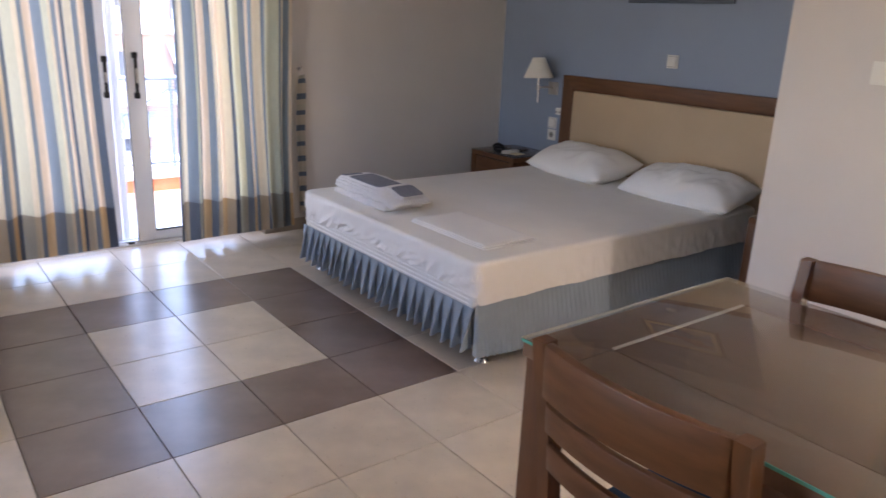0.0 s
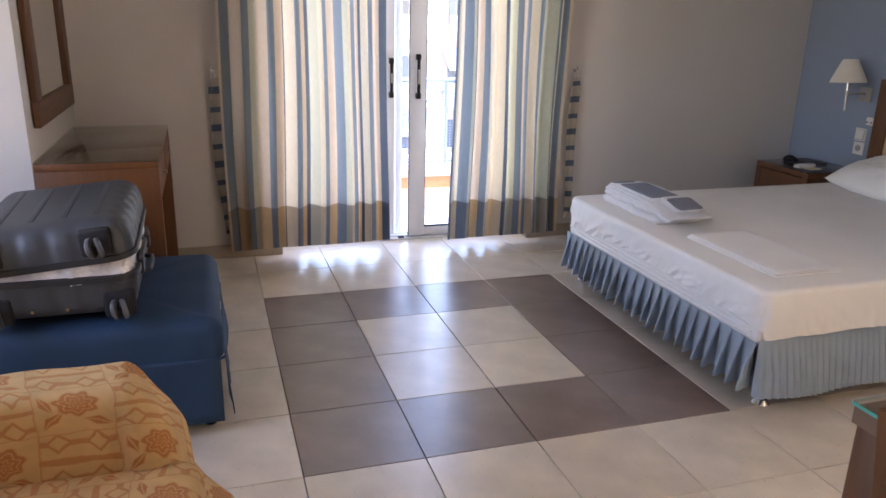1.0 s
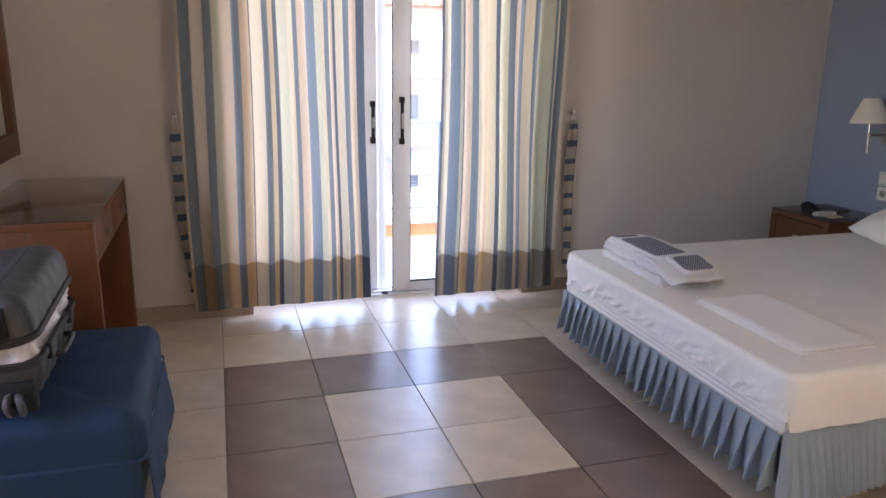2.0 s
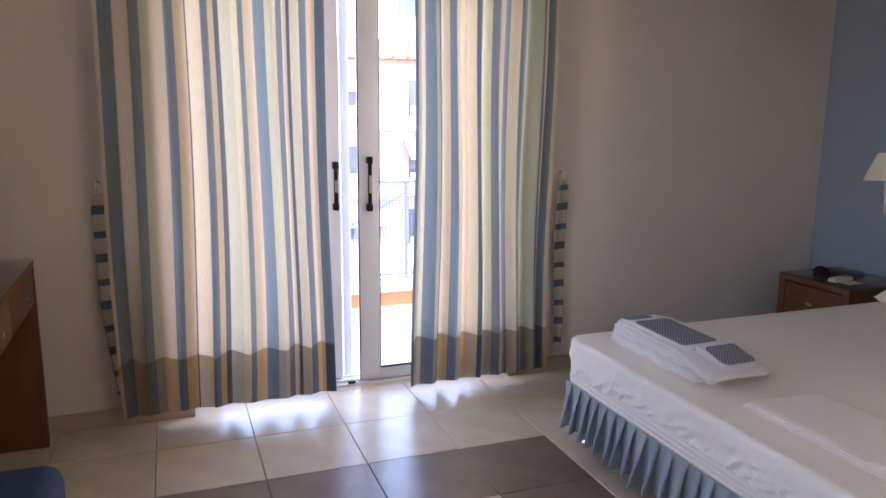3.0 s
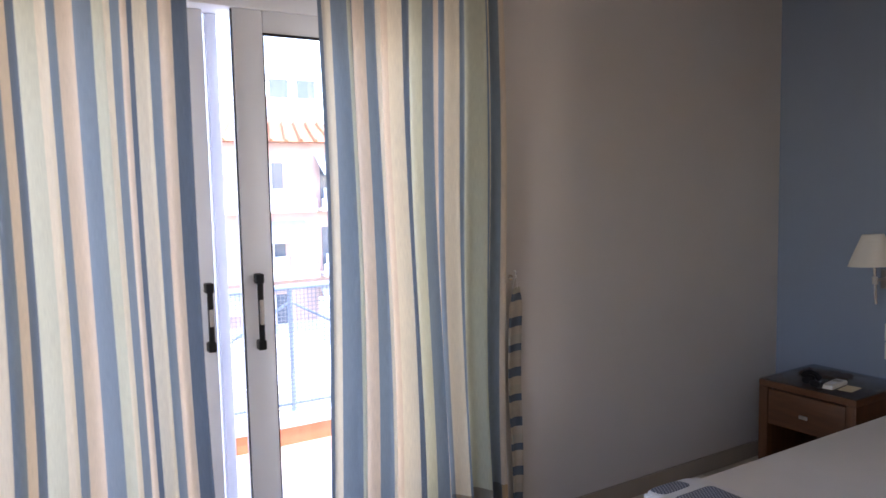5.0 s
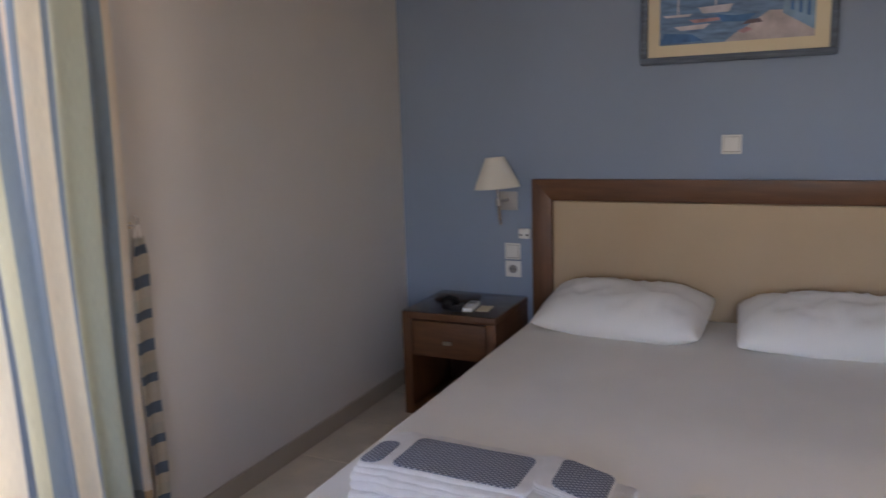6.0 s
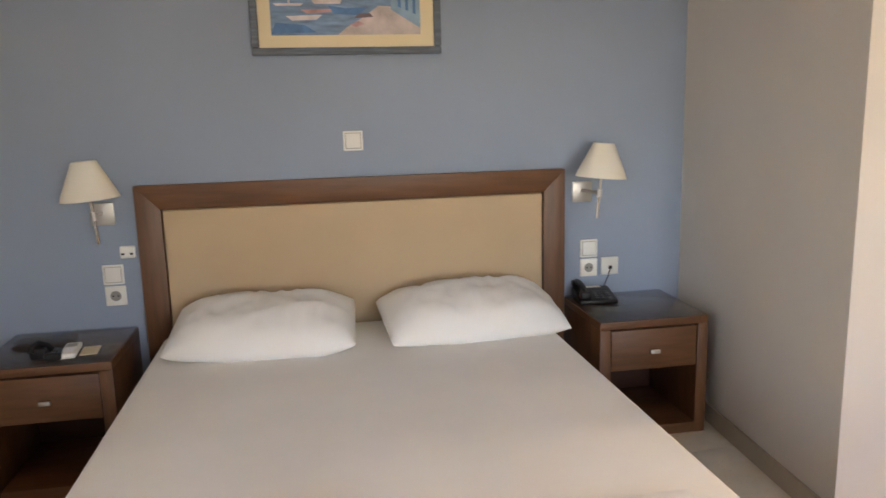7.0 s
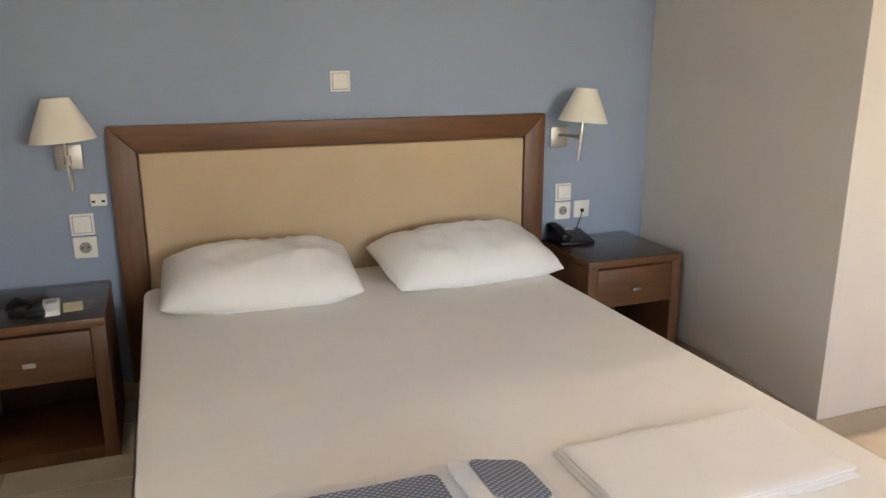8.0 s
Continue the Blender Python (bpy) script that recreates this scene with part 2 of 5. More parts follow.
def woven_band():
    """Grey-blue towel band with a small lozenge weave."""
    m = mat("grey_blue_woven_band", (0.20, 0.23, 0.31), 0.95, var=0.1, scale=30, bump=0.8, bscale=420)
    n, l = m.node_tree.nodes, m.node_tree.links
    co = n.new("ShaderNodeTexCoord")
    waves = []
    for turn in (0.62, -0.62):
        mp = n.new("ShaderNodeMapping")
        mp.inputs["Rotation"].default_value[2] = turn
        wv = n.new("ShaderNodeTexWave")
        wv.wave_type, wv.bands_direction = "BANDS", "X"
        wv.inputs["Scale"].default_value, wv.inputs["Distortion"].default_value = 34, 0.6
        l.new(co.outputs["Object"], mp.inputs[0])
        l.new(mp.outputs[0], wv.inputs["Vector"])
        waves.append(wv.outputs["Fac"])
    rp = n.new("ShaderNodeMath")
    rp.operation = "MULTIPLY"
    l.new(waves[0], rp.inputs[0])
    l.new(waves[1], rp.inputs[1])
    mix = n.new("ShaderNodeMixRGB")
    mix.inputs[1].default_value, mix.inputs[2].default_value = (0.115, 0.13, 0.185, 1), (0.54, 0.55, 0.60, 1)
    l.new(rp.outputs[0], mix.inputs[0])
    l.new(mix.outputs[0], n["Principled BSDF"].inputs["Base Color"])
    return m


M_BAND = woven_band()


def floral():
    """Gold jacquard woven in patches: rust-red flowers with leaves, and bands set with diamonds."""
    m = mat("gold_floral_jacquard", (0.64, 0.42, 0.19), 0.85, var=0.10, scale=20, bump=0.4, bscale=350)
    n, l = m.node_tree.nodes, m.node_tree.links
    b = n["Principled BSDF"]
    base = b.inputs["Base Color"].links[0].from_socket

    def op(kind, a, c=0.0):
        k = n.new("ShaderNodeMath")
        k.operation = kind
        for sock, v in zip(k.inputs, (a, c)):
            if isinstance(v, (int, float)):
                sock.default_value = v
            else:
                l.new(v, sock)
        return k.outputs[0]

    def below(a, edge, soft=0.03):
        """1 where a is under the edge."""
        k = n.new("ShaderNodeMapRange")
        k.inputs["From Min"].default_value, k.inputs["From Max"].default_value = edge - soft, edge + soft
        k.inputs["To Min"].default_value, k.inputs["To Max"].default_value = 1, 0
        l.new(a, k.inputs[0])
        return k.outputs[0]

    uv = n.new("ShaderNodeUVMap")
    warp = n.new("ShaderNodeTexNoise")
    warp.inputs["Scale"].default_value, warp.inputs["Detail"].default_value = 14, 3
    l.new(uv.outputs[0], warp.inputs["Vector"])
    add = n.new("ShaderNodeMixRGB")
    add.blend_type, add.inputs[0].default_value = "ADD", 0.03
    l.new(uv.outputs[0], add.inputs[1])
    l.new(warp.outputs["Color"], add.inputs[2])
    sep = n.new("ShaderNodeSeparateXYZ")
    l.new(add.outputs[0], sep.inputs[0])
    u, v = op("DIVIDE", sep.outputs["X"], 0.155), op("DIVIDE", sep.outputs["Y"], 0.125)
    iu, iv = op("FLOOR", u), op("FLOOR", v)
    fu, fv = op("SUBTRACT", u, iu), op("SUBTRACT", v, iv)
    banded = op("FLOORED_MODULO", op("ADD", iu, iv), 2.0)
    # a flower: round petals about a middle, with two leaves under it
    du, dv = op("SUBTRACT", fu, 0.55), op("SUBTRACT", fv, 0.60)
    rad = op("SQRT", op("ADD", op("MULTIPLY", du, du), op("MULTIPLY", dv, dv)))
    ang = op("ARCTAN2", dv, du)
    edge = op("SUBTRACT", rad, op("MULTIPLY", op("SINE", op("MULTIPLY", ang, 7.0)), 0.03))
    petals = op("MULTIPLY", below(edge, 0.27), op("ADD", op("MULTIPLY", below(op("ABSOLUTE", op("SINE", op("MULTIPLY", edge, 34.0))), 0.35, 0.1), -0.7), 1.0))

    def leaf(cx, cy, a):
        px, py = op("SUBTRACT", fu, cx), op("SUBTRACT", fv, cy)
        along = op("ADD", op("MULTIPLY", px, math.cos(a)), op("MULTIPLY", py, math.sin(a)))
        across = op("SUBTRACT", op("MULTIPLY", py, math.cos(a)), op("MULTIPLY", px, math.sin(a)))
        body = below(op("ADD", op("ABSOLUTE", op("MULTIPLY", across, 2.6)), op("ABSOLUTE", along)), 0.21)
        return op("MULTIPLY", body, op("SUBTRACT", 1.0, op("MULTIPLY", below(op("ABSOLUTE", across), 0.012, 0.008), 0.7)))

    flower = op("MAXIMUM", petals, op("MAXIMUM", leaf(0.22, 0.26, 0.9), op("MAXIMUM", leaf(0.78, 0.20, -0.3), leaf(0.16, 0.62, 1.9))))
    # bands with two diamonds
    stripe = below(op("ABSOLUTE", op("SUBTRACT", op("FRACT", op("MULTIPLY", fv, 3.0)), 0.5)), 0.16, 0.03)
    dd = op("ADD", op("MULTIPLY", op("ABSOLUTE", op("SUBTRACT", op("FRACT", op("MULTIPLY", fu, 2.0)), 0.5)), 0.9), op("ABSOLUTE", op("SUBTRACT", op("FRACT", op("ADD", op("MULTIPLY", fv, 1.5), 0.25)), 0.5)))
    inside = below(dd, 0.30)
    ring = op("MULTIPLY", below(op("ABSOLUTE", op("SUBTRACT", dd, 0.26)), 0.05, 0.02), 0.8)
    bands = op("MAXIMUM", op("MULTIPLY", op("MULTIPLY", stripe, op("SUBTRACT", 1.0, inside)), 0.75), ring)
    seams = below(op("MINIMUM", fu, fv), 0.02, 0.012)
    fill = op("ADD", op("MULTIPLY", bands, banded), op("MULTIPLY", flower, op("SUBTRACT", 1.0, banded)))
    thread = n.new("ShaderNodeTexNoise")
    thread.inputs["Scale"].default_value = 260
    l.new(uv.outputs[0], thread.inputs["Vector"])
    worn = op("MULTIPLY", op("MAXIMUM", fill, op("MULTIPLY", seams, 0.6)), op("ADD", op("MULTIPLY", thread.outputs["Fac"], 0.7), 0.5))
    mix = n.new("ShaderNodeMixRGB")
    mix.use_clamp = True
    mix.inputs[2].default_value = (0.47, 0.165, 0.04, 1)
    l.new(worn, mix.inputs[0])
    l.new(base, mix.inputs[1])
    l.new(mix.outputs[0], b.inputs["Base Color"])
    return m


M_FLORAL = floral()

# ---- builders ----
BASE = {}


def thing(name, base, label, category, group="", kind=""):
    ob = new(name)
    ob.location = base
    ob.empty_display_size = 0.05
    BASE[name if ob.name == name else ob.name] = Vector(base)
    return tagged(ob, label, category, group, kind)


def finish(bm, name, material, origin, smooth=28):
    bmesh.ops.recalc_face_normals(bm, faces=bm.faces)
    bmesh.ops.translate(bm, verts=bm.verts, vec=-origin)
    me = bpy.data.meshes.new(name)
    bm.to_mesh(me)
    bm.free()
    me.materials.append(material)
    if smooth:
        me.shade_smooth()
        me.set_sharp_from_angle(angle=radians(smooth))
    return me


def part(name, bm, material, parent, label="", smooth=28):
    """One mesh under a thing or under a part; bm is in world places."""
    origin = BASE[parent.name]
    ob = new(name, finish(bm, name, material, origin, smooth))
    ob.parent = parent
    BASE[ob.name] = origin
    return tagged(ob, label)


def solo(name, bm, material, label="", category="", group="", kind="", base=None, smooth=28):
    """A thing of one mesh."""
    origin = Vector(base or (0, 0, 0))
    ob = new(name, finish(bm, name, material, origin, smooth))
    ob.location = origin
    BASE[ob.name] = origin
    return tagged(ob, label, category, group, kind)


def box(x0, x1, y0, y1, z0, z1, bev=0.0, seg=2, bm=None, m=None):
    out = bm or bmesh.new()
    b = bmesh.new()
    bmesh.ops.create_cube(b, size=1.0)
    for v in b.verts:
        v.co = Vector(((x0 + x1) / 2 + v.co.x * (x1 - x0), (y0 + y1) / 2 + v.co.y * (y1 - y0), (z0 + z1) / 2 + v.co.z * (z1 - z0)))
    if bev:
        bmesh.ops.bevel(b, geom=b.edges[:], offset=bev, segments=seg, profile=0.5, affect="EDGES", clamp_overlap=True)
    if m:
        bmesh.ops.transform(b, matrix=m, verts=b.verts)
    merge(out, b)
    return out


def merge(out, b):
    vs = [out.verts.new(v.co) for v in b.verts]
    b.verts.index_update()
    for f in b.faces:
        out.faces.new([vs[v.index] for v in f.verts])
    b.free()


def prism(pts, z0, z1, bm=None):
    out = bm or bmesh.new()
    lo = [out.verts.new((x, y, z0)) for x, y in pts]
    hi = [out.verts.new((x, y, z1)) for x, y in pts]
    n = len(pts)
    for i in range(n):
        out.faces.new((lo[i], lo[(i + 1) % n], hi[(i + 1) % n], hi[i]))
    out.faces.new(lo[::-1])
    out.faces.new(hi)
    return out


def rod(p, q, r, r2=None, n=18, bm=None):
    out = bm or bmesh.new()
    p, q = Vector(p), Vector(q)
    d = (q - p).normalized()
    a = d.orthogonal().normalized()
    c = d.cross(a)
    r2 = r if r2 is None else r2
    rings = [[out.verts.new(o + (a * math.cos(2 * math.pi * k / n) + c * math.sin(2 * math.pi * k / n)) * rad) for k in range(n)] for o, rad in ((p, r), (q, r2))]
    for k in range(n):
        out.faces.new((rings[0][k], rings[0][(k + 1) % n], rings[1][(k + 1) % n], rings[1][k]))
    out.faces.new(rings[0][::-1])
    out.faces.new(rings[1])
    return out


def tube(points, r, n=14):
    """A bent round bar through the points."""
    out = bmesh.new()
    pts = [Vector(p) for p in points]
    rings = []
    for i, p in enumerate(pts):
        d = (pts[min(i + 1, len(pts) - 1)] - pts[max(i - 1, 0)]).normalized()
        a = d.cross(Vector((0.31, 0.17, 0.93))).normalized()
        c = d.cross(a)
        rings.append([out.verts.new(p + (a * math.cos(2 * math.pi * k / n) + c * math.sin(2 * math.pi * k / n)) * r) for k in range(n)])
    for i in range(len(rings) - 1):
        for k in range(n):
            out.faces.new((rings[i][k], rings[i][(k + 1) % n], rings[i + 1][(k + 1) % n], rings[i + 1][k]))
    out.faces.new(rings[0][::-1])
    out.faces.new(rings[-1])
    return out


def outline(x0, x1, y0, y1, r, step=0.02):
    """Points and outward directions round a rectangle with round corners."""
    out = []

    def line(a, b, nx, ny):
        n = max(1, int(math.dist(a, b) / step))
        for k in range(n):
            out.append((a[0] + (b[0] - a[0]) * k / n, a[1] + (b[1] - a[1]) * k / n, nx, ny))

    def arc(cx, cy, start):
        n = max(3, int(r * 1.57 / step))
        for k in range(n):
            a = radians(start + 90 * k / n)
            out.append((cx + r * math.cos(a), cy + r * math.sin(a), math.cos(a), math.sin(a)))

    line((x0 + r, y0), (x1 - r, y0), 0, -1)
    arc(x1 - r, y0 + r, -90)
    line((x1, y0 + r), (x1, y1 - r), 1, 0)
    arc(x1 - r, y1 - r, 0)
    line((x1 - r, y1), (x0 + r, y1), 0, 1)
    arc(x0 + r, y1 - r, 90)
    line((x0, y1 - r), (x0, y0 + r), -1, 0)
    arc(x0 + r, y0 + r, 180)
    return out


def drape(x0, x1, y0, y1, r, profile, push=None, cap=True, step=0.02, floor=False):
    """Cloth or padding over a block: profile is rows of (outward offset, height), from the top's inside down."""
    bm = bmesh.new()
    ring0 = outline(x0, x1, y0, y1, r, step)
    mx, my, hx, hy = (x0 + x1) / 2, (y0 + y1) / 2, (x1 - x0) / 2, (y1 - y0) / 2
    rows = []
    for k, (off, z) in enumerate(profile):
        row = []
        for i, (x, y, nx, ny) in enumerate(ring0):
            o, dz = (off, 0.0) if push is None else push(i, k, x, y, nx, ny, off, z)
            deep = max(0.0, -o - 0.9 * r)
            o = max(o, -0.9 * r)
            px, py = x + nx * o, y + ny * o
            px += (mx - px) * min(0.97, deep / hx)
            py += (my - py) * min(0.97, deep / hy)
            row.append(bm.verts.new((px, py, z + dz)))
        rows.append(row)
    n = len(ring0)
    for a, b in zip(rows, rows[1:]):
        for i in range(n):
            bm.faces.new((a[i], b[i], b[(i + 1) % n], a[(i + 1) % n]))
    if cap:
        bm.faces.new(rows[0])
    if floor:
        bm.faces.new(rows[-1][::-1])
    return bm


def roll_profile(top, bottom, r, inset=0.0, n=6):
    out = [(-r - inset, top)]
    for k in range(n + 1):
        a = radians(90 - 90 * k / n)
        out.append((-r + r * math.cos(a), top - r + r * math.sin(a)))
    out.append((0, bottom))
    return out


# ---- the room's shell ----
NORTH, EAST, CEIL = 4.58, 4.02, 2.75
floor = solo("floor", box(-1.80, 4.2, -1.6, 4.93, -0.12, -0.009), M_GROUT, "glossy beige floor tiles with a brown-grey square inset", "floor", kind="structure")
bm = box(-0.95, 0.37, NORTH, NORTH + 0.32, -0.02, CEIL)
box(1.985, 4.3, NORTH, NORTH + 0.32, -0.02, CEIL, bm=bm)
box(0.37, 1.985, NORTH, NORTH + 0.32, 2.13, CEIL, bm=bm)
solo("wall_north", bm, M_WALL, "warm off-white painted wall round the balcony door", "wall", kind="structure", smooth=0)
solo("wall_east", box(EAST, EAST + 0.2, 1.2, NORTH, -0.02, CEIL), M_BLUE, "matt pale-blue painted wall behind the bed", "wall", kind="structure", smooth=0)
PIER = [(2.80, 1.59), (EAST, 1.505), (EAST, 0.80), (2.80, 0.80)]
solo("wall_pier", prism(PIER, -0.02, CEIL), M_WALL, "warm off-white painted corner of the wall", "wall", kind="structure", smooth=0)
bm = box(2.80, 3.05, -1.6, -0.62, -0.02, CEIL)
box(2.80, 3.05, -0.62, 0.80, 2.13, CEIL, bm=bm)
solo("wall_southeast", bm, M_WALL, "off-white painted wall round the second balcony door", "wall", kind="structure", smooth=0)
solo("wall_west", box(-1.9, -0.672, 3.446, NORTH, -0.02, CEIL), M_WALL, "off-white painted wall with the mirror", "wall", kind="structure", smooth=0)
# the gap in this unseen wall is added to let fill light in
bm = box(-1.95, -1.75, -1.6, 1.35, -0.02, CEIL)
box(-1.95, -1.75, 2.75, 3.446, -0.02, CEIL, bm=bm)
box(-1.95, -1.75, 1.35, 2.75, -0.02, 0.93, bm=bm)
box(-1.95, -1.75, 1.35, 2.75, 2.15, CEIL, bm=bm)
solo("wall_alcove", bm, M_WALL, "off-white painted wall of the sofa alcove", "wall", kind="structure", smooth=0)
solo("wall_south", box(-1.95, 4.2, -1.8, -1.6, -0.02, CEIL), M_WALL, "off-white painted wall closing the room", "wall", kind="structure", smooth=0)
solo("ceiling", box(-1.95, 4.3, -1.8, 4.9, CEIL, CEIL + 0.15), M_CEIL, "plain white ceiling", "ceiling", kind="structure", smooth=0)


def skirting(pts, label="beige tile skirting along the wall foot"):
    """A tile strip 8 cm high; pts are its outline from above."""
    solo("baseboard", prism(pts, 0.0, 0.08), M_SKIRTING, label, "baseboard", kind="structure", smooth=0)


T = 0.011
skirting([(-0.672, NORTH), (-0.672, NORTH - T), (0.37 + T, NORTH - T), (0.37 + T, NORTH + 0.10), (0.37, NORTH + 0.10), (0.37, NORTH)])
skirting([(1.985 - T, NORTH + 0.10), (1.985 - T, NORTH - T), (EAST, NORTH - T), (EAST, NORTH), (1.985, NORTH), (1.985, NORTH + 0.10)])
skirting([(EAST - T, 1.52), (EAST - T, NORTH - T), (EAST, NORTH - T), (EAST, 1.52)])
skirting([(2.80 - T, 1.592 + T), (EAST - T, 1.507 + T), (EAST - T, 1.507), (2.80, 1.592), (2.80, 0.80), (2.80 - T, 0.80)])
skirting([(2.80 - T, -0.62), (2.80, -0.62), (2.80, -1.6), (2.80 - T, -1.6)])
skirting([(-0.672 + T, 3.446 - T), (-0.672 + T, NORTH - T), (-0.672, NORTH - T), (-0.672, 3.446), (-1.75, 3.446), (-1.75, 3.446 - T)])

# ---- the balcony door ----
DY = 4.715


def panel_frame(name, x0, x1, y0, y1, z0, z1, stile, low, high, parent):
    """Stiles, rails and pane of a sliding leaf."""
    part("stile", box(x0, x0 + stile, y0, y1, z0, z1, 0.004), M_FRAME, parent)
    part("stile", box(x1 - stile, x1, y0, y1, z0, z1, 0.004), M_FRAME, parent)
    part("bottom_rail", box(x0 + stile, x1 - stile, y0 + 0.002, y1 - 0.002, z0, z0 + low, 0.004), M_FRAME, parent)
    part("top_rail", box(x0 + stile, x1 - stile, y0 + 0.002, y1 - 0.002, z1 - high, z1, 0.004), M_FRAME, parent)
    ym = (y0 + y1) / 2
    pane = part("pane", box(x0 + stile - 0.004, x1 - stile + 0.004, ym - 0.003, ym + 0.003, z0 + low - 0.004, z1 - high + 0.004), M_GLASS, parent, smooth=0)
    pane.visible_shadow = False
    seal = box(x0 + stile, x0 + stile + 0.003, y0 - 0.001, y0 + 0.012, z0 + low, z1 - high)
    box(x1 - stile - 0.003, x1 - stile, y0 - 0.001, y0 + 0.012, z0 + low, z1 - high, bm=seal)
    box(x0 + stile + 0.006, x1 - stile - 0.006, y0 - 0.001, y0 + 0.012, z0 + low, z0 + low + 0.008, bm=seal)
    box(x0 + stile + 0.006, x1 - stile - 0.006, y0 - 0.001, y0 + 0.012, z1 - high - 0.008, z1 - high, bm=seal)
    part("glazing_seal", seal, M_SEAL, parent, "black rubber glazing seal", smooth=0)


def pull(x, y, z0, z1, parent):
    """Black pull handle with two feet and a grey grip."""
    h = part("door_handle", box(x - 0.010, x + 0.010, y - 0.034, y - 0.022, z0 + 0.02, z1 - 0.02, 0.004), M_BLACK, parent, "black plastic pull handle")
    part("handle_foot", box(x - 0.014, x + 0.014, y - 0.036, y + 0.002, z0, z0 + 0.035, 0.005), M_BLACK, h)
    part("handle_foot", box(x - 0.014, x + 0.014, y - 0.036, y + 0.002, z1 - 0.035, z1, 0.005), M_BLACK, h)
    part("grip", box(x - 0.007, x + 0.007, y - 0.040, y - 0.033, z0 + 0.09, z1 - 0.09, 0.003), M_NICKEL, h, "grey grip plate")


door = thing("door_1", (1.18, DY + 0.05, 0), "white aluminium sliding balcony door standing slightly open", "door", kind="structure")
bm = box(0.372, 0.42, DY - 0.01, DY + 0.14, 0, 2.128, 0.004)
box(1.935, 1.983, DY - 0.01, DY + 0.14, 0, 2.128, 0.004, bm=bm)
box(0.42, 1.935, DY - 0.01, DY + 0.14, 2.07, 2.128, 0.004, bm=bm)
part("door_frame", bm, M_FRAME, door)
bm = box(0.42, 1.935, DY - 0.012, DY + 0.14, -0.008, 0.012, 0.003)
box(0.42, 1.935, DY + 0.02, DY + 0.028, 0.012, 0.022, bm=bm)
box(0.42, 1.935, DY + 0.09, DY + 0.098, 0.012, 0.022, bm=bm)
part("threshold", bm, M_FRAME, door)
leaf = part("door_leaf", box(1.205, 1.93, DY + 0.044, DY + 0.05, 0.014, 0.02), M_FRAME, door)
panel_frame("leaf", 1.205, 1.934, DY, DY + 0.045, 0.02, 2.07, 0.103, 0.058, 0.075, leaf)
pull(1.252, DY, 0.905, 1.172, leaf)
leaf = part("door_leaf", box(0.43, 1.12, DY + 0.114, DY + 0.12, 0.014, 0.02), M_FRAME, door)
panel_frame("leaf", 0.421, 1.125, DY + 0.07, DY + 0.113, 0.02, 2.07, 0.085, 0.058, 0.075, leaf)
pull(1.098, DY + 0.07, 0.905, 1.145, leaf)
part("edge_seal", box(1.2005, 1.2047, DY + 0.004, DY + 0.012, 0.022, 2.068), M_SEAL, door, smooth=0)
bm = box(1.148, 1.185, DY + 0.118, DY + 0.138, 0.012, 2.07, 0.003)
box(1.141, 1.147, DY + 0.122, DY + 0.134, 0.012, 2.07, bm=bm)
part("insect_screen_post", bm, M_SCREEN, door, "pale lilac insect-screen profile")
part("roller_stop", box(1.135, 1.172, DY - 0.010, DY + 0.012, 0.012, 0.024, 0.002), M_BLACK, door, "small black floor stop")

door = thing("door_2", (2.95, 0.09, 0), "white aluminium balcony door behind drawn curtains", "door", kind="structure")
bm = box(2.90, 3.04, -0.618, -0.57, 0, 2.128, 0.004)
box(2.90, 3.04, 0.75, 0.798, 0, 2.128, 0.004, bm=bm)
box(2.90, 3.04, -0.57, 0.75, 2.07, 2.128, 0.004, bm=bm)
box(2.90, 3.04, -0.57, 0.75, -0.008, 0.06, 0.004, bm=bm)
box(2.93, 3.00, 0.04, 0.14, 0.06, 2.07, 0.004, bm=bm)
part("door_frame", bm, M_FRAME, door)
for a, b in ((-0.574, 0.044), (0.136, 0.754)):
    part("pane", box(2.962, 2.968, a, b, 0.056, 2.074), M_GLASS, door, smooth=0).visible_shadow = False

# ---- curtains, hooks and tie bands ----


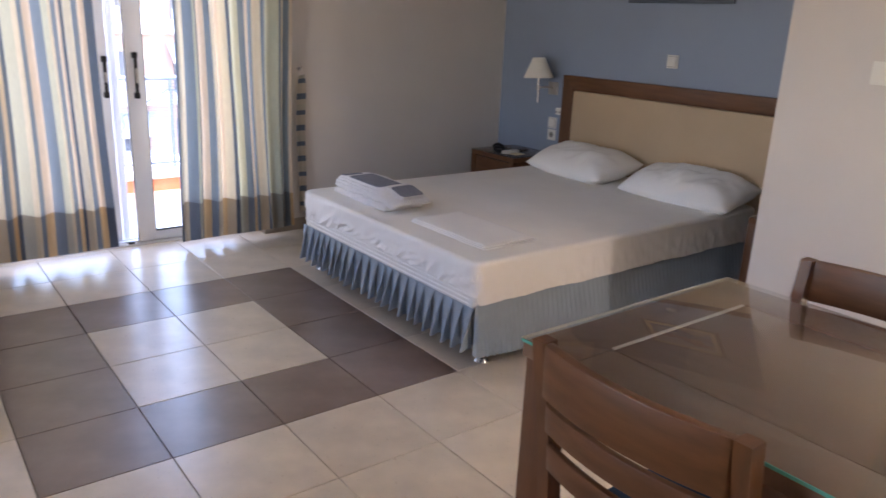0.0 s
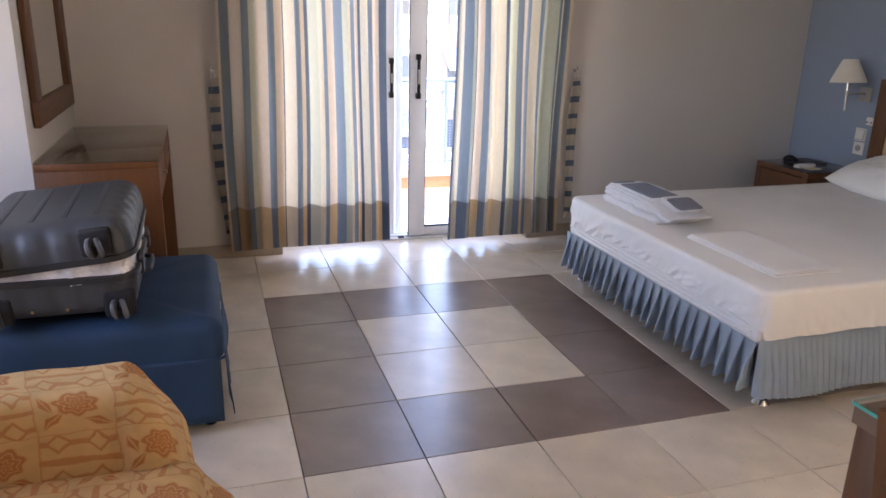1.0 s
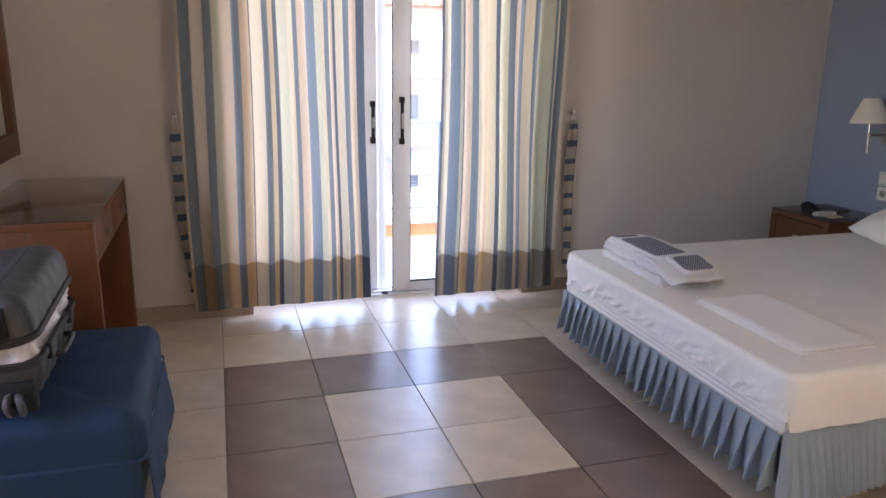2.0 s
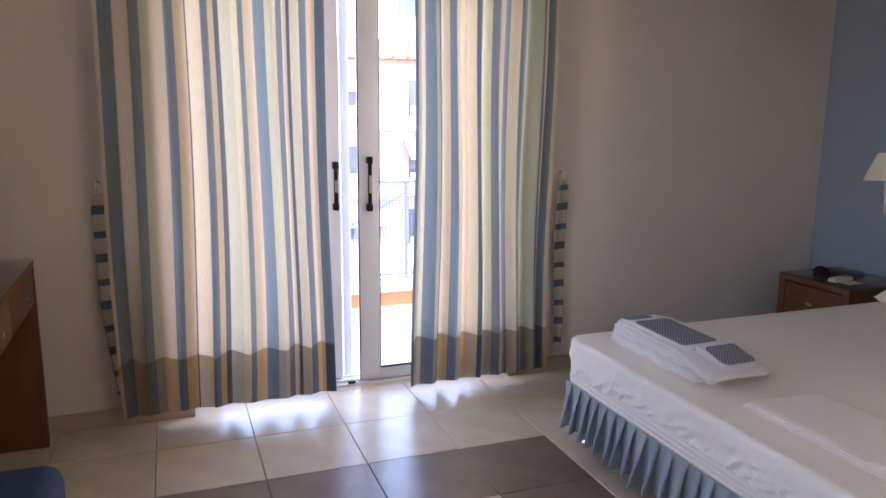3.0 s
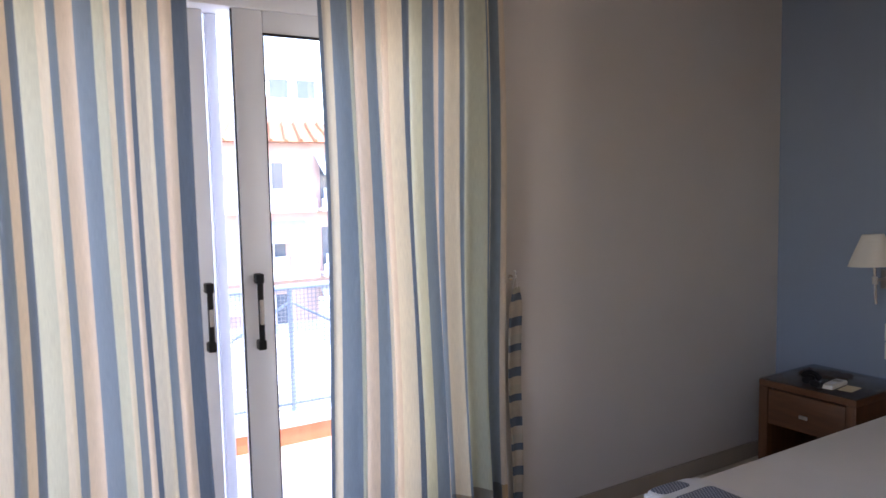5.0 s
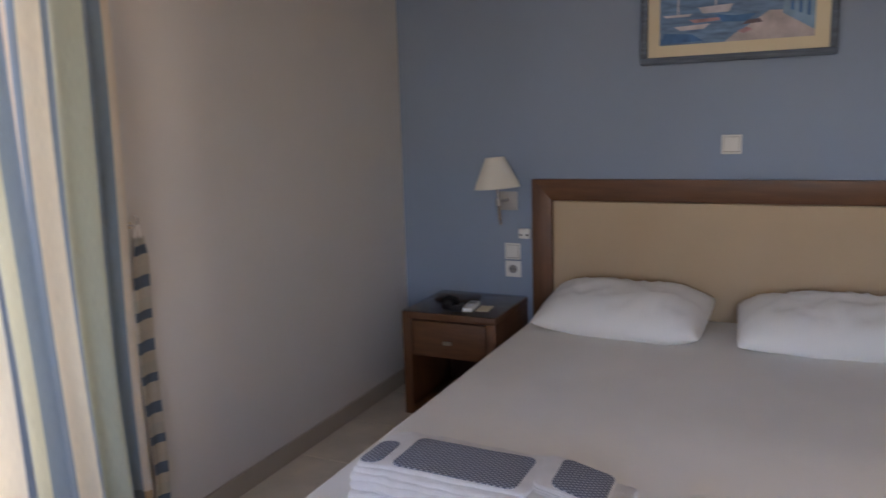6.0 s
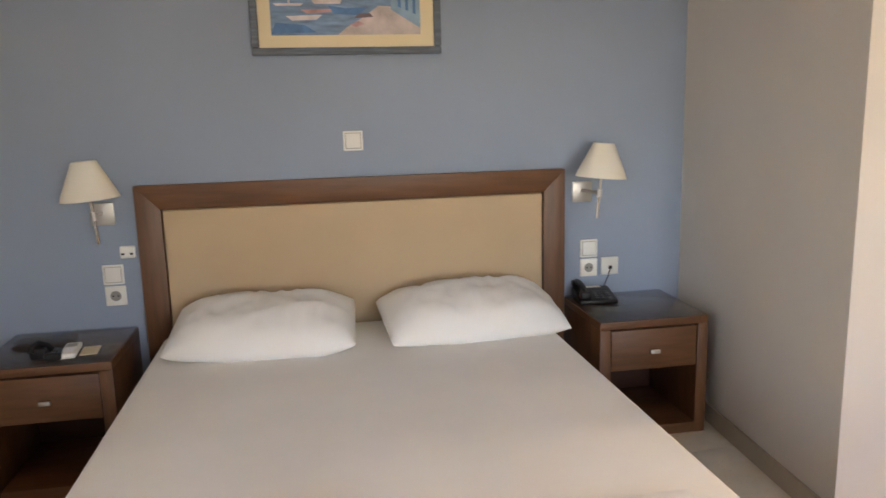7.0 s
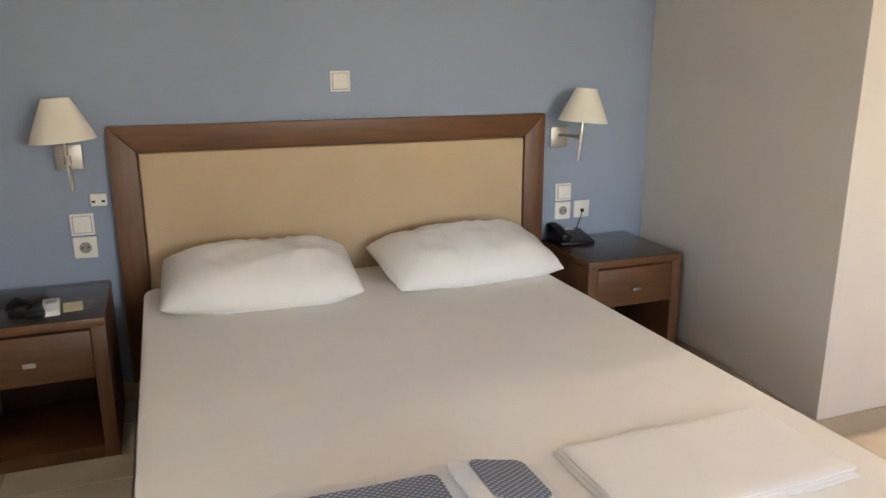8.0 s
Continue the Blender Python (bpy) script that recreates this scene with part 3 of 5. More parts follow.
def cloth_strip(x0, x1, ymid, zs, folds, seed, top_amp=0.024, low_amp=0.042, hem_wave=0.0):
    """Hanging folds; the first map coordinate runs along the cloth from 0 to 1, the second is the height."""
    bm = bmesh.new()
    uvl = bm.loops.layers.uv.new("UVMap")
    rnd = random.Random(seed)
    ph = [rnd.uniform(0.82, 1.18) for _ in range(folds)]
    tot = sum(ph)
    amp = [rnd.uniform(0.55, 1.25) for _ in range(folds)]
    n = folds * 22
    grid, us = [], []
    for kz, z in enumerate(zs):
        f = 1 - (z - zs[-1]) / (2.45 - zs[-1]) if zs[0] > 2 else 0.95
        row = []
        for i in range(n + 1):
            s = i / n * tot
            k = 0
            while k < folds - 1 and s > ph[k]:
                s -= ph[k]
                k += 1
            ang = 2 * math.pi * min(1, s / ph[k])
            a = (top_amp + (low_amp - top_amp) * f) * amp[k]
            drift = 0.018 * math.sin(1.7 * z + seed + i / n * 5) * f
            x = x0 + (x1 - x0) * i / n + drift + 0.002 * amp[k] * math.sin(2 * ang + seed)
            y = ymid - a * math.cos(ang) + 0.008 * math.sin(3.1 * z + k)
            dz = 0.0
            if hem_wave and kz == len(zs) - 1:
                dz = hem_wave * math.cos(ang) * amp[k] - 0.012 * (1 - i / n)
            row.append((x, y, z + dz))
        grid.append(row)
    u = [i / n * 0.998 + 0.001 for i in range(n + 1)]
    vs = [[bm.verts.new(p) for p in row] for row in grid]
    for r in range(len(zs) - 1):
        for i in range(n):
            f = bm.faces.new((vs[r][i], vs[r][i + 1], vs[r + 1][i + 1], vs[r + 1][i]))
            for loop, (uu, zz) in zip(f.loops, ((u[i], zs[r]), (u[i + 1], zs[r]), (u[i + 1], zs[r + 1]), (u[i], zs[r + 1]))):
                loop[uvl].uv = (uu, zz)
    return bm


def keep_uv(name, bm, material, parent, label="", base=None):
    origin = BASE[parent.name]
    bmesh.ops.translate(bm, verts=bm.verts, vec=-origin)
    me = bpy.data.meshes.new(name)
    bm.to_mesh(me)
    bm.free()
    me.materials.append(material)
    me.shade_smooth()
    ob = new(name, me)
    ob.parent = parent
    BASE[ob.name] = origin
    return tagged(ob, label)


def curtain(x0, x1, folds, seed, hem, band, cloth, border, label, m=Matrix()):
    """Cloth, dark border and heading tape; m carries a curtain from the north door to another wall."""
    c = thing("curtain", m @ Vector(((x0 + x1) / 2, 4.49, hem)), label, "curtain", "curtains at the balcony doors")
    zs = [2.45 - (2.45 - band) * k / 16 for k in range(17)]
    zb = [band + 0.004 - (band + 0.004 - hem) * k / 5 for k in range(6)]
    pieces = (cloth_strip(x0, x1, 4.49, zs, folds, seed), cloth_strip(x0, x1, 4.488, zb, folds, seed, hem_wave=0.012), box(x0, x1, 4.47, 4.51, 2.45, 2.49, 0.004))
    for b in pieces:
        bmesh.ops.transform(b, matrix=m, verts=b.verts)
    keep_uv("cloth", pieces[0], cloth, c)
    keep_uv("border", pieces[1], border, c, "darker brown and slate striped border")
    part("heading_tape", pieces[2], M_SHEET, c)
    return c


def curtain_rail(x0, x1, label, m=Matrix()):
    rail = thing("curtain_rail", m @ Vector(((x0 + x1) / 2, 4.49, 2.49)), label, "curtain rail")
    part("track", box(x0, x1, 4.47, 4.51, 2.49, 2.52, 0.004, m=m), M_FRAME, rail)
    for x in (x0 + 0.15, (x0 + x1) / 2, x1 - 0.1):
        part("bracket", box(x - 0.015, x + 0.015, 4.475, 4.505, 2.52, CEIL, m=m), M_FRAME, rail)


HALF_OPEN = "full-length curtain striped in blue, cream and tan, drawn half open"
curtain(0.085, 1.00, 7, 3, 0.075, 0.31, M_CURTAIN, M_HEM, HALF_OPEN)
curtain(1.405, 2.15, 7, 5, 0.060, 0.285, M_CURTAIN_B, M_HEM_B, HALF_OPEN)
curtain_rail(-0.1, 2.4, "white curtain rail above the north balcony door")
# the second door, in the east wall south of the bed; its curtains are drawn
TO_EAST = Matrix.Translation((2.72, 0, 0)) @ pose(0, 0, 0, 0, 0, -90) @ Matrix.Translation((0, -4.49, 0))
curtain(-0.93, -0.07, 6, 4, 0.075, 0.31, M_CURTAIN, M_HEM, "full-length striped curtain drawn across the second balcony door", TO_EAST)
curtain(-0.11, 0.78, 5, 6, 0.065, 0.29, M_CURTAIN_B, M_HEM_B, "full-length striped curtain drawn across the second balcony door", TO_EAST)
curtain_rail(-1.0, 0.88, "white curtain rail above the curtained second door", TO_EAST)


def tie_band(x, seed, low, tilt):
    """A folded tie band that hangs from a wall hook."""
    hook = thing("curtain_hook", (x, NORTH, 1.09), "small chrome wall hook beside the curtain", "hook", "curtain hooks")
    part("rose", rod((x, NORTH, 1.085), (x, NORTH - 0.008, 1.085), 0.012), M_CHROME, hook)
    part("hook", tube([(x, NORTH - 0.006, 1.085), (x, NORTH - 0.03, 1.083), (x, NORTH - 0.042, 1.092), (x, NORTH - 0.042, 1.108), (x, NORTH - 0.034, 1.116)], 0.0035), M_CHROME, hook)
    band = thing("tie_band", (x, NORTH - 0.03, 1.04), "striped blue and cream tie band hanging from a hook", "curtain tie", "curtain tie bands")
    bm = bmesh.new()
    uvl = bm.loops.layers.uv.new("UVMap")
    rows = []
    n = 26
    for k in range(n + 1):
        z = 1.045 - (1.045 - low) * k / n
        f = k / n
        w = 0.038 * (1 - 0.55 * f ** 2) * (0.6 + 0.4 * min(1, k / 2))
        cx = x + tilt * f + 0.006 * math.sin(7 * f + seed)
        row = []
        for j in range(7):
            a = -1 + j / 3
            row.append(bm.verts.new((cx + a * w, NORTH - 0.032 - 0.012 * math.cos(a * 1.5 + seed + 2 * f), z + 0.004 * a)))
        rows.append(row)
    for r in range(n):
        for j in range(6):
            f = bm.faces.new((rows[r][j], rows[r][j + 1], rows[r + 1][j + 1], rows[r + 1][j]))
            for loop in f.loops:
                loop[uvl].uv = (loop.vert.co.x, loop.vert.co.z + seed * 0.07)
    ob = keep_uv("cloth", bm, M_TIE, band)
    sol = ob.modifiers.new("thick", "SOLIDIFY")
    sol.thickness = 0.008
    part("loop", tube([(x - 0.012, NORTH - 0.035, 1.045), (x - 0.004, NORTH - 0.04, 1.088), (x + 0.004, NORTH - 0.04, 1.088), (x + 0.012, NORTH - 0.035, 1.045)], 0.0022, 6), M_SHEET, band)


tie_band(0.045, 1, 0.16, 0.03)
tie_band(2.245, 2, 0.13, 0.0)

# ---- the bed ----
BX0, BX1, BY0, BY1, BTOP = 1.862, 3.965, 2.235, 3.79, 0.475
bed = thing("double_bed", (2.9, 3.0, 0), "double bed with a white fitted sheet and a pleated pale-blue valance", "bed")
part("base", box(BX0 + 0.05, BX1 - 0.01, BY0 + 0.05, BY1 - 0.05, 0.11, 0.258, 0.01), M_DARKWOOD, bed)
mattress = part("mattress", box(BX0 + 0.012, BX1 - 0.012, BY0 + 0.012, BY1 - 0.012, 0.262, BTOP - 0.01, 0.02, 3), M_SHEET, bed, "quilted white mattress edge")
for z in (0.283, 0.303, 0.323):
    part("piping", rod((BX0 + 0.0115, BY0 + 0.05, z), (BX0 + 0.0115, BY1 - 0.05, z), 0.0045, None, 8), M_SHEET, mattress)


def sheet_push(i, k, x, y, nx, ny, off, z):
    side = max(0.0, min(1.0, (BTOP - z) / 0.15))
    foot = 1.0 if nx < -0.5 else 0.35
    v = noise.noise(Vector((x * 7, y * 7, z * 5))) * 0.010
    for q, amp in ((12.0, 0.033), (25.0, 0.017)):
        v += amp * (0.35 - abs(noise.noise(Vector((x * q + z * 9, y * q + z * 14, z * 6)))) ** 0.6)
    low = max(0.0, min(1.0, (0.42 - z) / 0.10))
    share = max(0.0, min(1.0, (y - BY0) / (BY1 - BY0)))
    dz = low * (0.010 * noise.noise(Vector((x * 5, y * 5, 4))) + (-0.03 if nx > -0.5 else 0.040 * math.sin(math.pi * share) ** 0.7 - 0.012 * share))
    return max(off - 0.004, off + foot * side * (v + 0.004)), dz


prof = [(-0.30, BTOP + 0.003), (-0.12, BTOP + 0.002)] + roll_profile(BTOP, 0.442, 0.022)[1:] + [(0.0, 0.43), (0.0, 0.415), (0.0, 0.40), (0.0, 0.385), (0.0, 0.37), (0.0, 0.355), (0.001, 0.34), (0.002, 0.328), (0.003, 0.318)]
part("fitted_sheet", drape(BX0, BX1, BY0, BY1, 0.06, prof, sheet_push, step=0.009), M_SHEET, bed, "smooth white cotton sheet, a little creased at the foot")


def skirt_push(i, k, x, y, nx, ny, off, z):
    f = max(0.0, min(1.0, (0.30 - z) / 0.2))
    s = (y if abs(nx) > 0.7 else x)
    if nx < -0.7:
        return -0.03, 0.0
    w = 2 * math.pi * s / 0.030
    out = 0.012 + 0.030 * max(0.0, -ny)
    return off + 0.002 + f * (out + 0.006 * math.sin(w + math.sin(s * 21)) + 0.008 * math.sin(s * 13)), f * (0.005 * math.sin(s * 11) - 0.028 * max(0.0, -ny))


part("valance", drape(BX0 + 0.012, BX1 - 0.01, BY0 + 0.012, BY1 - 0.012, 0.03, [(-0.012, 0.315), (-0.004, 0.30), (0, 0.26), (0.002, 0.22), (0.004, 0.18), (0.005, 0.13), (0.006, 0.088)], skirt_push, cap=False, step=0.006), M_SKIRT, bed, "pleated pale-blue cotton valance")


def foot_pleats():
    """Knife pleats that lap over one another along the foot of the bed."""
    bm = bmesh.new()
    rnd = random.Random(7)
    path = []
    y = BY0 + 0.0
    while y < BY1 - 0.02:
        w, d = rnd.uniform(0.060, 0.078), rnd.uniform(0.8, 1.15)
        path += [(y, 0.004, d), (y + w * 0.30, 0.030, d), (y + w * 0.62, 0.055, d), (y + w * 0.80, 0.062, d), (y + w * 0.86, 0.052, d), (y + w * 0.62, 0.012, d), (y + w * 0.72, -0.002, d)]
        y += w
    path = [(BY0 + BY1 - p[0], p[1], p[2]) for p in path][::-1]
    rows = []
    for z in (0.275, 0.262, 0.24, 0.215, 0.19, 0.16, 0.13, 0.105, 0.085):
        f = ((0.275 - z) / 0.19) ** 0.8
        row = []
        for yy, d, k in path:
            sway = 0.012 * f * noise.noise(Vector((yy * 11, z * 6, 3)))
            row.append(bm.verts.new((BX0 + 0.010 - d * k * f - 0.002 + 0.010 * f * noise.noise(Vector((yy * 7, z * 4, 9))), yy + sway, z + 0.010 * f * noise.noise(Vector((yy * 9, 0, 1))))))
        rows.append(row)
    for a, b in zip(rows, rows[1:]):
        for i in range(len(path) - 1):
            bm.faces.new((a[i], a[i + 1], b[i + 1], b[i]))
    return bm


part("valance", foot_pleats(), M_SKIRT, bed, "deep lapped pleats of pale-blue cotton", smooth=60)
for x, y in ((1.965, 2.282), (1.965, 3.74), (3.86, 2.29), (3.86, 3.74)):
    leg = part("leg", rod((x, y, 0.02), (x, y, 0.12), 0.016), M_CHROME, bed, "chrome screw foot")
    part("foot_plate", rod((x, y, 0.0), (x, y, 0.018), 0.034, 0.022, 20), M_CHROME, leg)

hb = thing("headboard", (EAST - 0.02, 2.97, 0), "brown wooden headboard with a padded cream panel against the blue wall", "headboard")
HY0, HY1, HZ0, HZ1, HW, HX = 2.078, 3.862, 0.09, 1.088, 0.098, 3.972


def mitred(y0, y1, z0, z1, w, x0, x1, mats, parent):
    """Four frame boards with mitred corners, facing west."""
    rails = {"top_board": [(y0, z1), (y1, z1), (y1 - w, z1 - w), (y0 + w, z1 - w)],
             "side_board": [(y0, z0), (y0, z1 - 0.0006), (y0 + w, z1 - w - 0.0006), (y0 + w, z0)],
             "side_board.001": [(y1, z0), (y1, z1 - 0.0006), (y1 - w, z1 - w - 0.0006), (y1 - w, z0)]}
    for nm, q in rails.items():
        bm = bmesh.new()
        a = [bm.verts.new((x0, y, z)) for y, z in q]
        b = [bm.verts.new((x1, y, z)) for y, z in q]
        for i in range(4):
            bm.faces.new((a[i], a[(i + 1) % 4], b[(i + 1) % 4], b[i]))
        bm.faces.new(a)
        bm.faces.new(b[::-1])
        bmesh.ops.recalc_face_normals(bm, faces=bm.faces)
        bmesh.ops.bevel(bm, geom=bm.edges[:], offset=0.0022, segments=2, profile=0.5, affect="EDGES", clamp_overlap=True)
        part(nm.split(".")[0], bm, mats[0] if nm == "top_board" else mats[1], parent)


M_WOODY = mat("brown_wood_cross", (0.132, 0.052, 0.019), 0.45, var=0.22, scale=5, bump=0.05, bscale=30, stretch=(9, 1, 9))
M_WOODZ = mat("brown_wood_upright", (0.132, 0.052, 0.019), 0.45, var=0.22, scale=5, bump=0.05, bscale=30, stretch=(9, 9, 1))
mitred(HY0, HY1, HZ0, HZ1, HW, HX, EAST - 0.004, (M_WOODY, M_WOODZ), hb)
part("padded_panel", box(HX + 0.004, EAST - 0.006, HY0 + HW + 0.003, HY1 - HW - 0.003, 0.2, HZ1 - HW - 0.003, 0.010, 3), M_PANEL, hb, "padded cream cloth panel")
part("bottom_board", box(HX + 0.01, EAST - 0.006, HY0 + HW + 0.002, HY1 - HW - 0.002, HZ0, 0.198, 0.003), M_WOODY, hb)


def pillow(cx, cy, cz, lx, ly, h, tilt, turn, seed, label):
    n, m = 36, 28
    bm = bmesh.new()
    layers = []
    for sgn in (1, -1):
        g = []
        for i in range(n + 1):
            row = []
            for j in range(m + 1):
                u, v = -1 + 2 * i / n, -1 + 2 * j / m
                pu, pv = 1 - abs(u) ** 3.4, 1 - abs(v) ** 2.6
                t = max(0.0, pu * pv) ** 0.62
                shrink_u = 1 - 0.030 * (1 - abs(v) ** 4) * abs(u) ** 3 - 0.045 * abs(u) ** 6 * abs(v) ** 5
                shrink_v = 1 - 0.040 * (1 - abs(u) ** 4) * abs(v) ** 3 - 0.060 * abs(u) ** 5 * abs(v) ** 6
                x, y = v * lx / 2 * shrink_v, u * ly / 2 * shrink_u
                w = noise.noise(Vector((x * 9 + seed, y * 7, sgn))) * 0.024 + (0.3 - abs(noise.noise(Vector((x * 11 + y * 6, y * 17 + seed, sgn))))) * 0.022
                z = sgn * h * (0.60 if sgn > 0 else 0.40) * t + w * t
                z += 0.012 * abs(u * v) ** 3 * (1 if seed % 2 else -0.4)
                row.append(bm.verts.new((x, y, z)))
            g.append(row)
        layers.append(g)
        for i in range(n):
            for j in range(m):
                q = (g[i][j], g[i + 1][j], g[i + 1][j + 1], g[i][j + 1])
                bm.faces.new(q if sgn < 0 else q[::-1])
    bmesh.ops.remove_doubles(bm, verts=bm.verts, dist=0.0015)
    bmesh.ops.transform(bm, matrix=pose(cx, cy, cz, 0, tilt, turn), verts=bm.verts)
    return solo("pillow", bm, M_PILLOW, label, "pillow", "pillows on the bed", base=(cx, cy, cz), smooth=80)


pillow(3.72, 3.375, 0.542, 0.44, 0.72, 0.20, -10, -3, 3, "white cotton pillow leaning on the cream headboard")
pillow(3.735, 2.56, 0.540, 0.44, 0.74, 0.195, -10, 4, 8, "plump white cotton pillow with a creased end")

# ---- towels on the bed ----


def folded(x0, x1, y0, y1, z0, z1, seed, bulge=0.010):
    """One folded layer with soft round edges."""
    r = (z1 - z0) / 2
    prof = [(-0.06, z1), (-0.03, z1)] + [(-r + r * math.cos(radians(a)), (z0 + z1) / 2 + r * math.sin(radians(a))) for a in (90, 60, 30, 0, -30, -60, -90)]

    def push(i, k, x, y, nx, ny, off, z):
        v = noise.noise(Vector((x * 14 + seed, y * 14, 1))) * bulge
        return off + v, 0.5 * noise.noise(Vector((x * 10, y * 10 + seed, 2))) * bulge * (1 if z > (z0 + z1) / 2 else 0)

    return drape(x0, x1, y0, y1, 0.02, prof, push, step=0.012, floor=True)


stack = thing("towel_stack", (2.13, 3.4, BTOP), "folded white terry towels with grey-blue woven bands, stacked on the bed", "towels")


def sagged(bm, turn=0.0):
    """Turns a folded piece a little; the long upper towels bend down over the end of the lower two."""
    bmesh.ops.transform(bm, matrix=Matrix.Translation((2.12, 3.41, 0)) @ pose(0, 0, 0, 0, 0, turn - 1) @ Matrix.Translation((-2.12, -3.41, 0)), verts=bm.verts)
    for v in bm.verts:
        lift = max(0.0, min(1.0, (v.co.z - BTOP - 0.020) / 0.055))
        over = max(0.0, min(1.0, (3.23 - v.co.y) / 0.20))
        v.co.z -= lift * (0.034 * over * over * (3 - 2 * over) + 0.012 * max(0.0, (v.co.y - 3.56) / 0.11) ** 2 + 0.010 * max(0.0, (2.05 - v.co.x) / 0.06) ** 2)
    return bm


def fluffy(bm, seed):
    """Uneven looped pile on a thick towel."""
    for v in bm.verts:
        v.co += Vector((noise.noise(v.co * 60 + Vector((seed, 0, 0))), noise.noise(v.co * 60 + Vector((0, seed, 0))), noise.noise(v.co * 55 + Vector((0, 0, seed))))) * 0.0028
    return bm


part("bath_towel", fluffy(sagged(folded(1.988, 2.245, 3.125, 3.668, 0.474, 0.514, 1, 0.018)), 1), M_TOWEL, stack)
part("bath_towel", fluffy(sagged(folded(2.000, 2.250, 3.115, 3.662, 0.511, 0.549, 2, 0.018), 1.5), 2), M_TOWEL, stack)
long_towel = part("hand_towel", fluffy(sagged(folded(1.996, 2.228, 3.040, 3.664, 0.547, 0.560, 3, 0.010), -1), 3), M_TOWEL, stack)
part("fold", fluffy(sagged(folded(2.004, 2.236, 3.022, 3.660, 0.558, 0.570, 4, 0.010), -2), 4), M_TOWEL, long_towel)
face = part("face_towel", sagged(folded(2.022, 2.200, 3.215, 3.656, 0.568, 0.578, 5, 0.003)), M_TOWEL, stack)
part("band", sagged(folded(2.030, 2.188, 3.248, 3.560, 0.5765, 0.5815, 6, 0.002)), M_BAND, face, "grey-blue woven towel band")
part("band", sagged(folded(2.030, 2.150, 3.592, 3.652, 0.5765, 0.5810, 7, 0.002)), M_BAND, face, "grey-blue woven towel band")
for k in range(4):
    z = 0.5685 + 0.0058 * k
    part("fold", sagged(folded(2.042, 2.192, 3.072 - 0.004 * k, 3.222, z, z + 0.0050, 10 + k, 0.004), 3), M_TOWEL, face)
part("band", sagged(folded(2.048, 2.184, 3.064, 3.182, 0.5915, 0.5965, 8, 0.002), 3), M_BAND, face, "grey-blue woven towel band")
sheet2 = thing("folded_sheet", (2.19, 2.65, BTOP), "flat folded white cotton sheet lying on the bed", "folded sheet")


def linen_push(i, k, x, y, nx, ny, off, z):
    return off + 0.006 * noise.noise(Vector((x * 9, y * 9, 3))), 0.0015 * noise.noise(Vector((x * 12, y * 12, z * 90))) if k < 3 else 0.0


for k in range(3):
    z = BTOP + 0.003 + 0.0066 * k
    part("layer", drape(2.008 + 0.005 * k, 2.330 - 0.006 * k, 2.358 + 0.010 * (k % 2), 2.925 - 0.007 * k, 0.014, [(-0.06, z + 0.0064), (-0.03, z + 0.0064), (-0.008, z + 0.0058), (0.0, z + 0.0032), (-0.002, z)], linen_push, step=0.012, floor=True), M_LINEN, sheet2)

# ---- bedside tables ----


def nightstand(y0, y1, label):
    x0, x1, top = 3.577, EAST - 0.004, 0.503
    ns = thing("bedside_table", (x0, (y0 + y1) / 2, 0), label, "bedside table", "bedside tables")
    w = 0.046
    part("side_panel", box(x0, x1, y0, y0 + w, 0, top - 0.032, 0.002), M_WOODZ, ns)
    part("side_panel", box(x0, x1, y1 - w, y1, 0, top - 0.032, 0.002), M_WOODZ, ns)
    part("top_board", box(x0, x1, y0, y1, top - 0.0315, top, 0.002), M_WOODY, ns)
    part("bottom_board", box(x0, x1, y0 + w + 0.001, y1 - w - 0.001, 0.0, 0.046, 0.002), M_WOODY, ns)
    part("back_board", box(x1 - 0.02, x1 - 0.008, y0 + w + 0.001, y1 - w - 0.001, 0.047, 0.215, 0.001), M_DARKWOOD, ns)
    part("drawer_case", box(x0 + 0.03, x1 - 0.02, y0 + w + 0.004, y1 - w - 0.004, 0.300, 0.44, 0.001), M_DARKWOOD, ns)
    d = part("drawer_front", box(x0 + 0.003, x0 + 0.028, y0 + w + 0.003, y1 - w - 0.003, 0.295, 0.462, 0.002), M_WOODY, ns)
    ym = (y0 + y1) / 2
    part("knob", box(x0 - 0.016, x0 - 0.004, ym - 0.020, ym + 0.020, 0.362, 0.378, 0.003), M_NICKEL, d, "brushed nickel bar knob")
    part("knob_stem", box(x0 - 0.005, x0 + 0.004, ym - 0.006, ym + 0.006, 0.366, 0.374), M_NICKEL, d)
    part("glass_top", box(x0 + 0.002, x1, y0 + 0.003, y1 - 0.003, top + 0.0005, top + 0.0065, 0.0015), M_DULLGLASS, ns, "clear glass cover plate").visible_shadow = False
    return ns


nightstand(3.903, 4.372, "brown wooden bedside table with a glass top, drawer and open shelf")
nightstand(1.600, 2.066, "brown wooden bedside table with a glass top, beside the wall corner")
NT = 0.5105

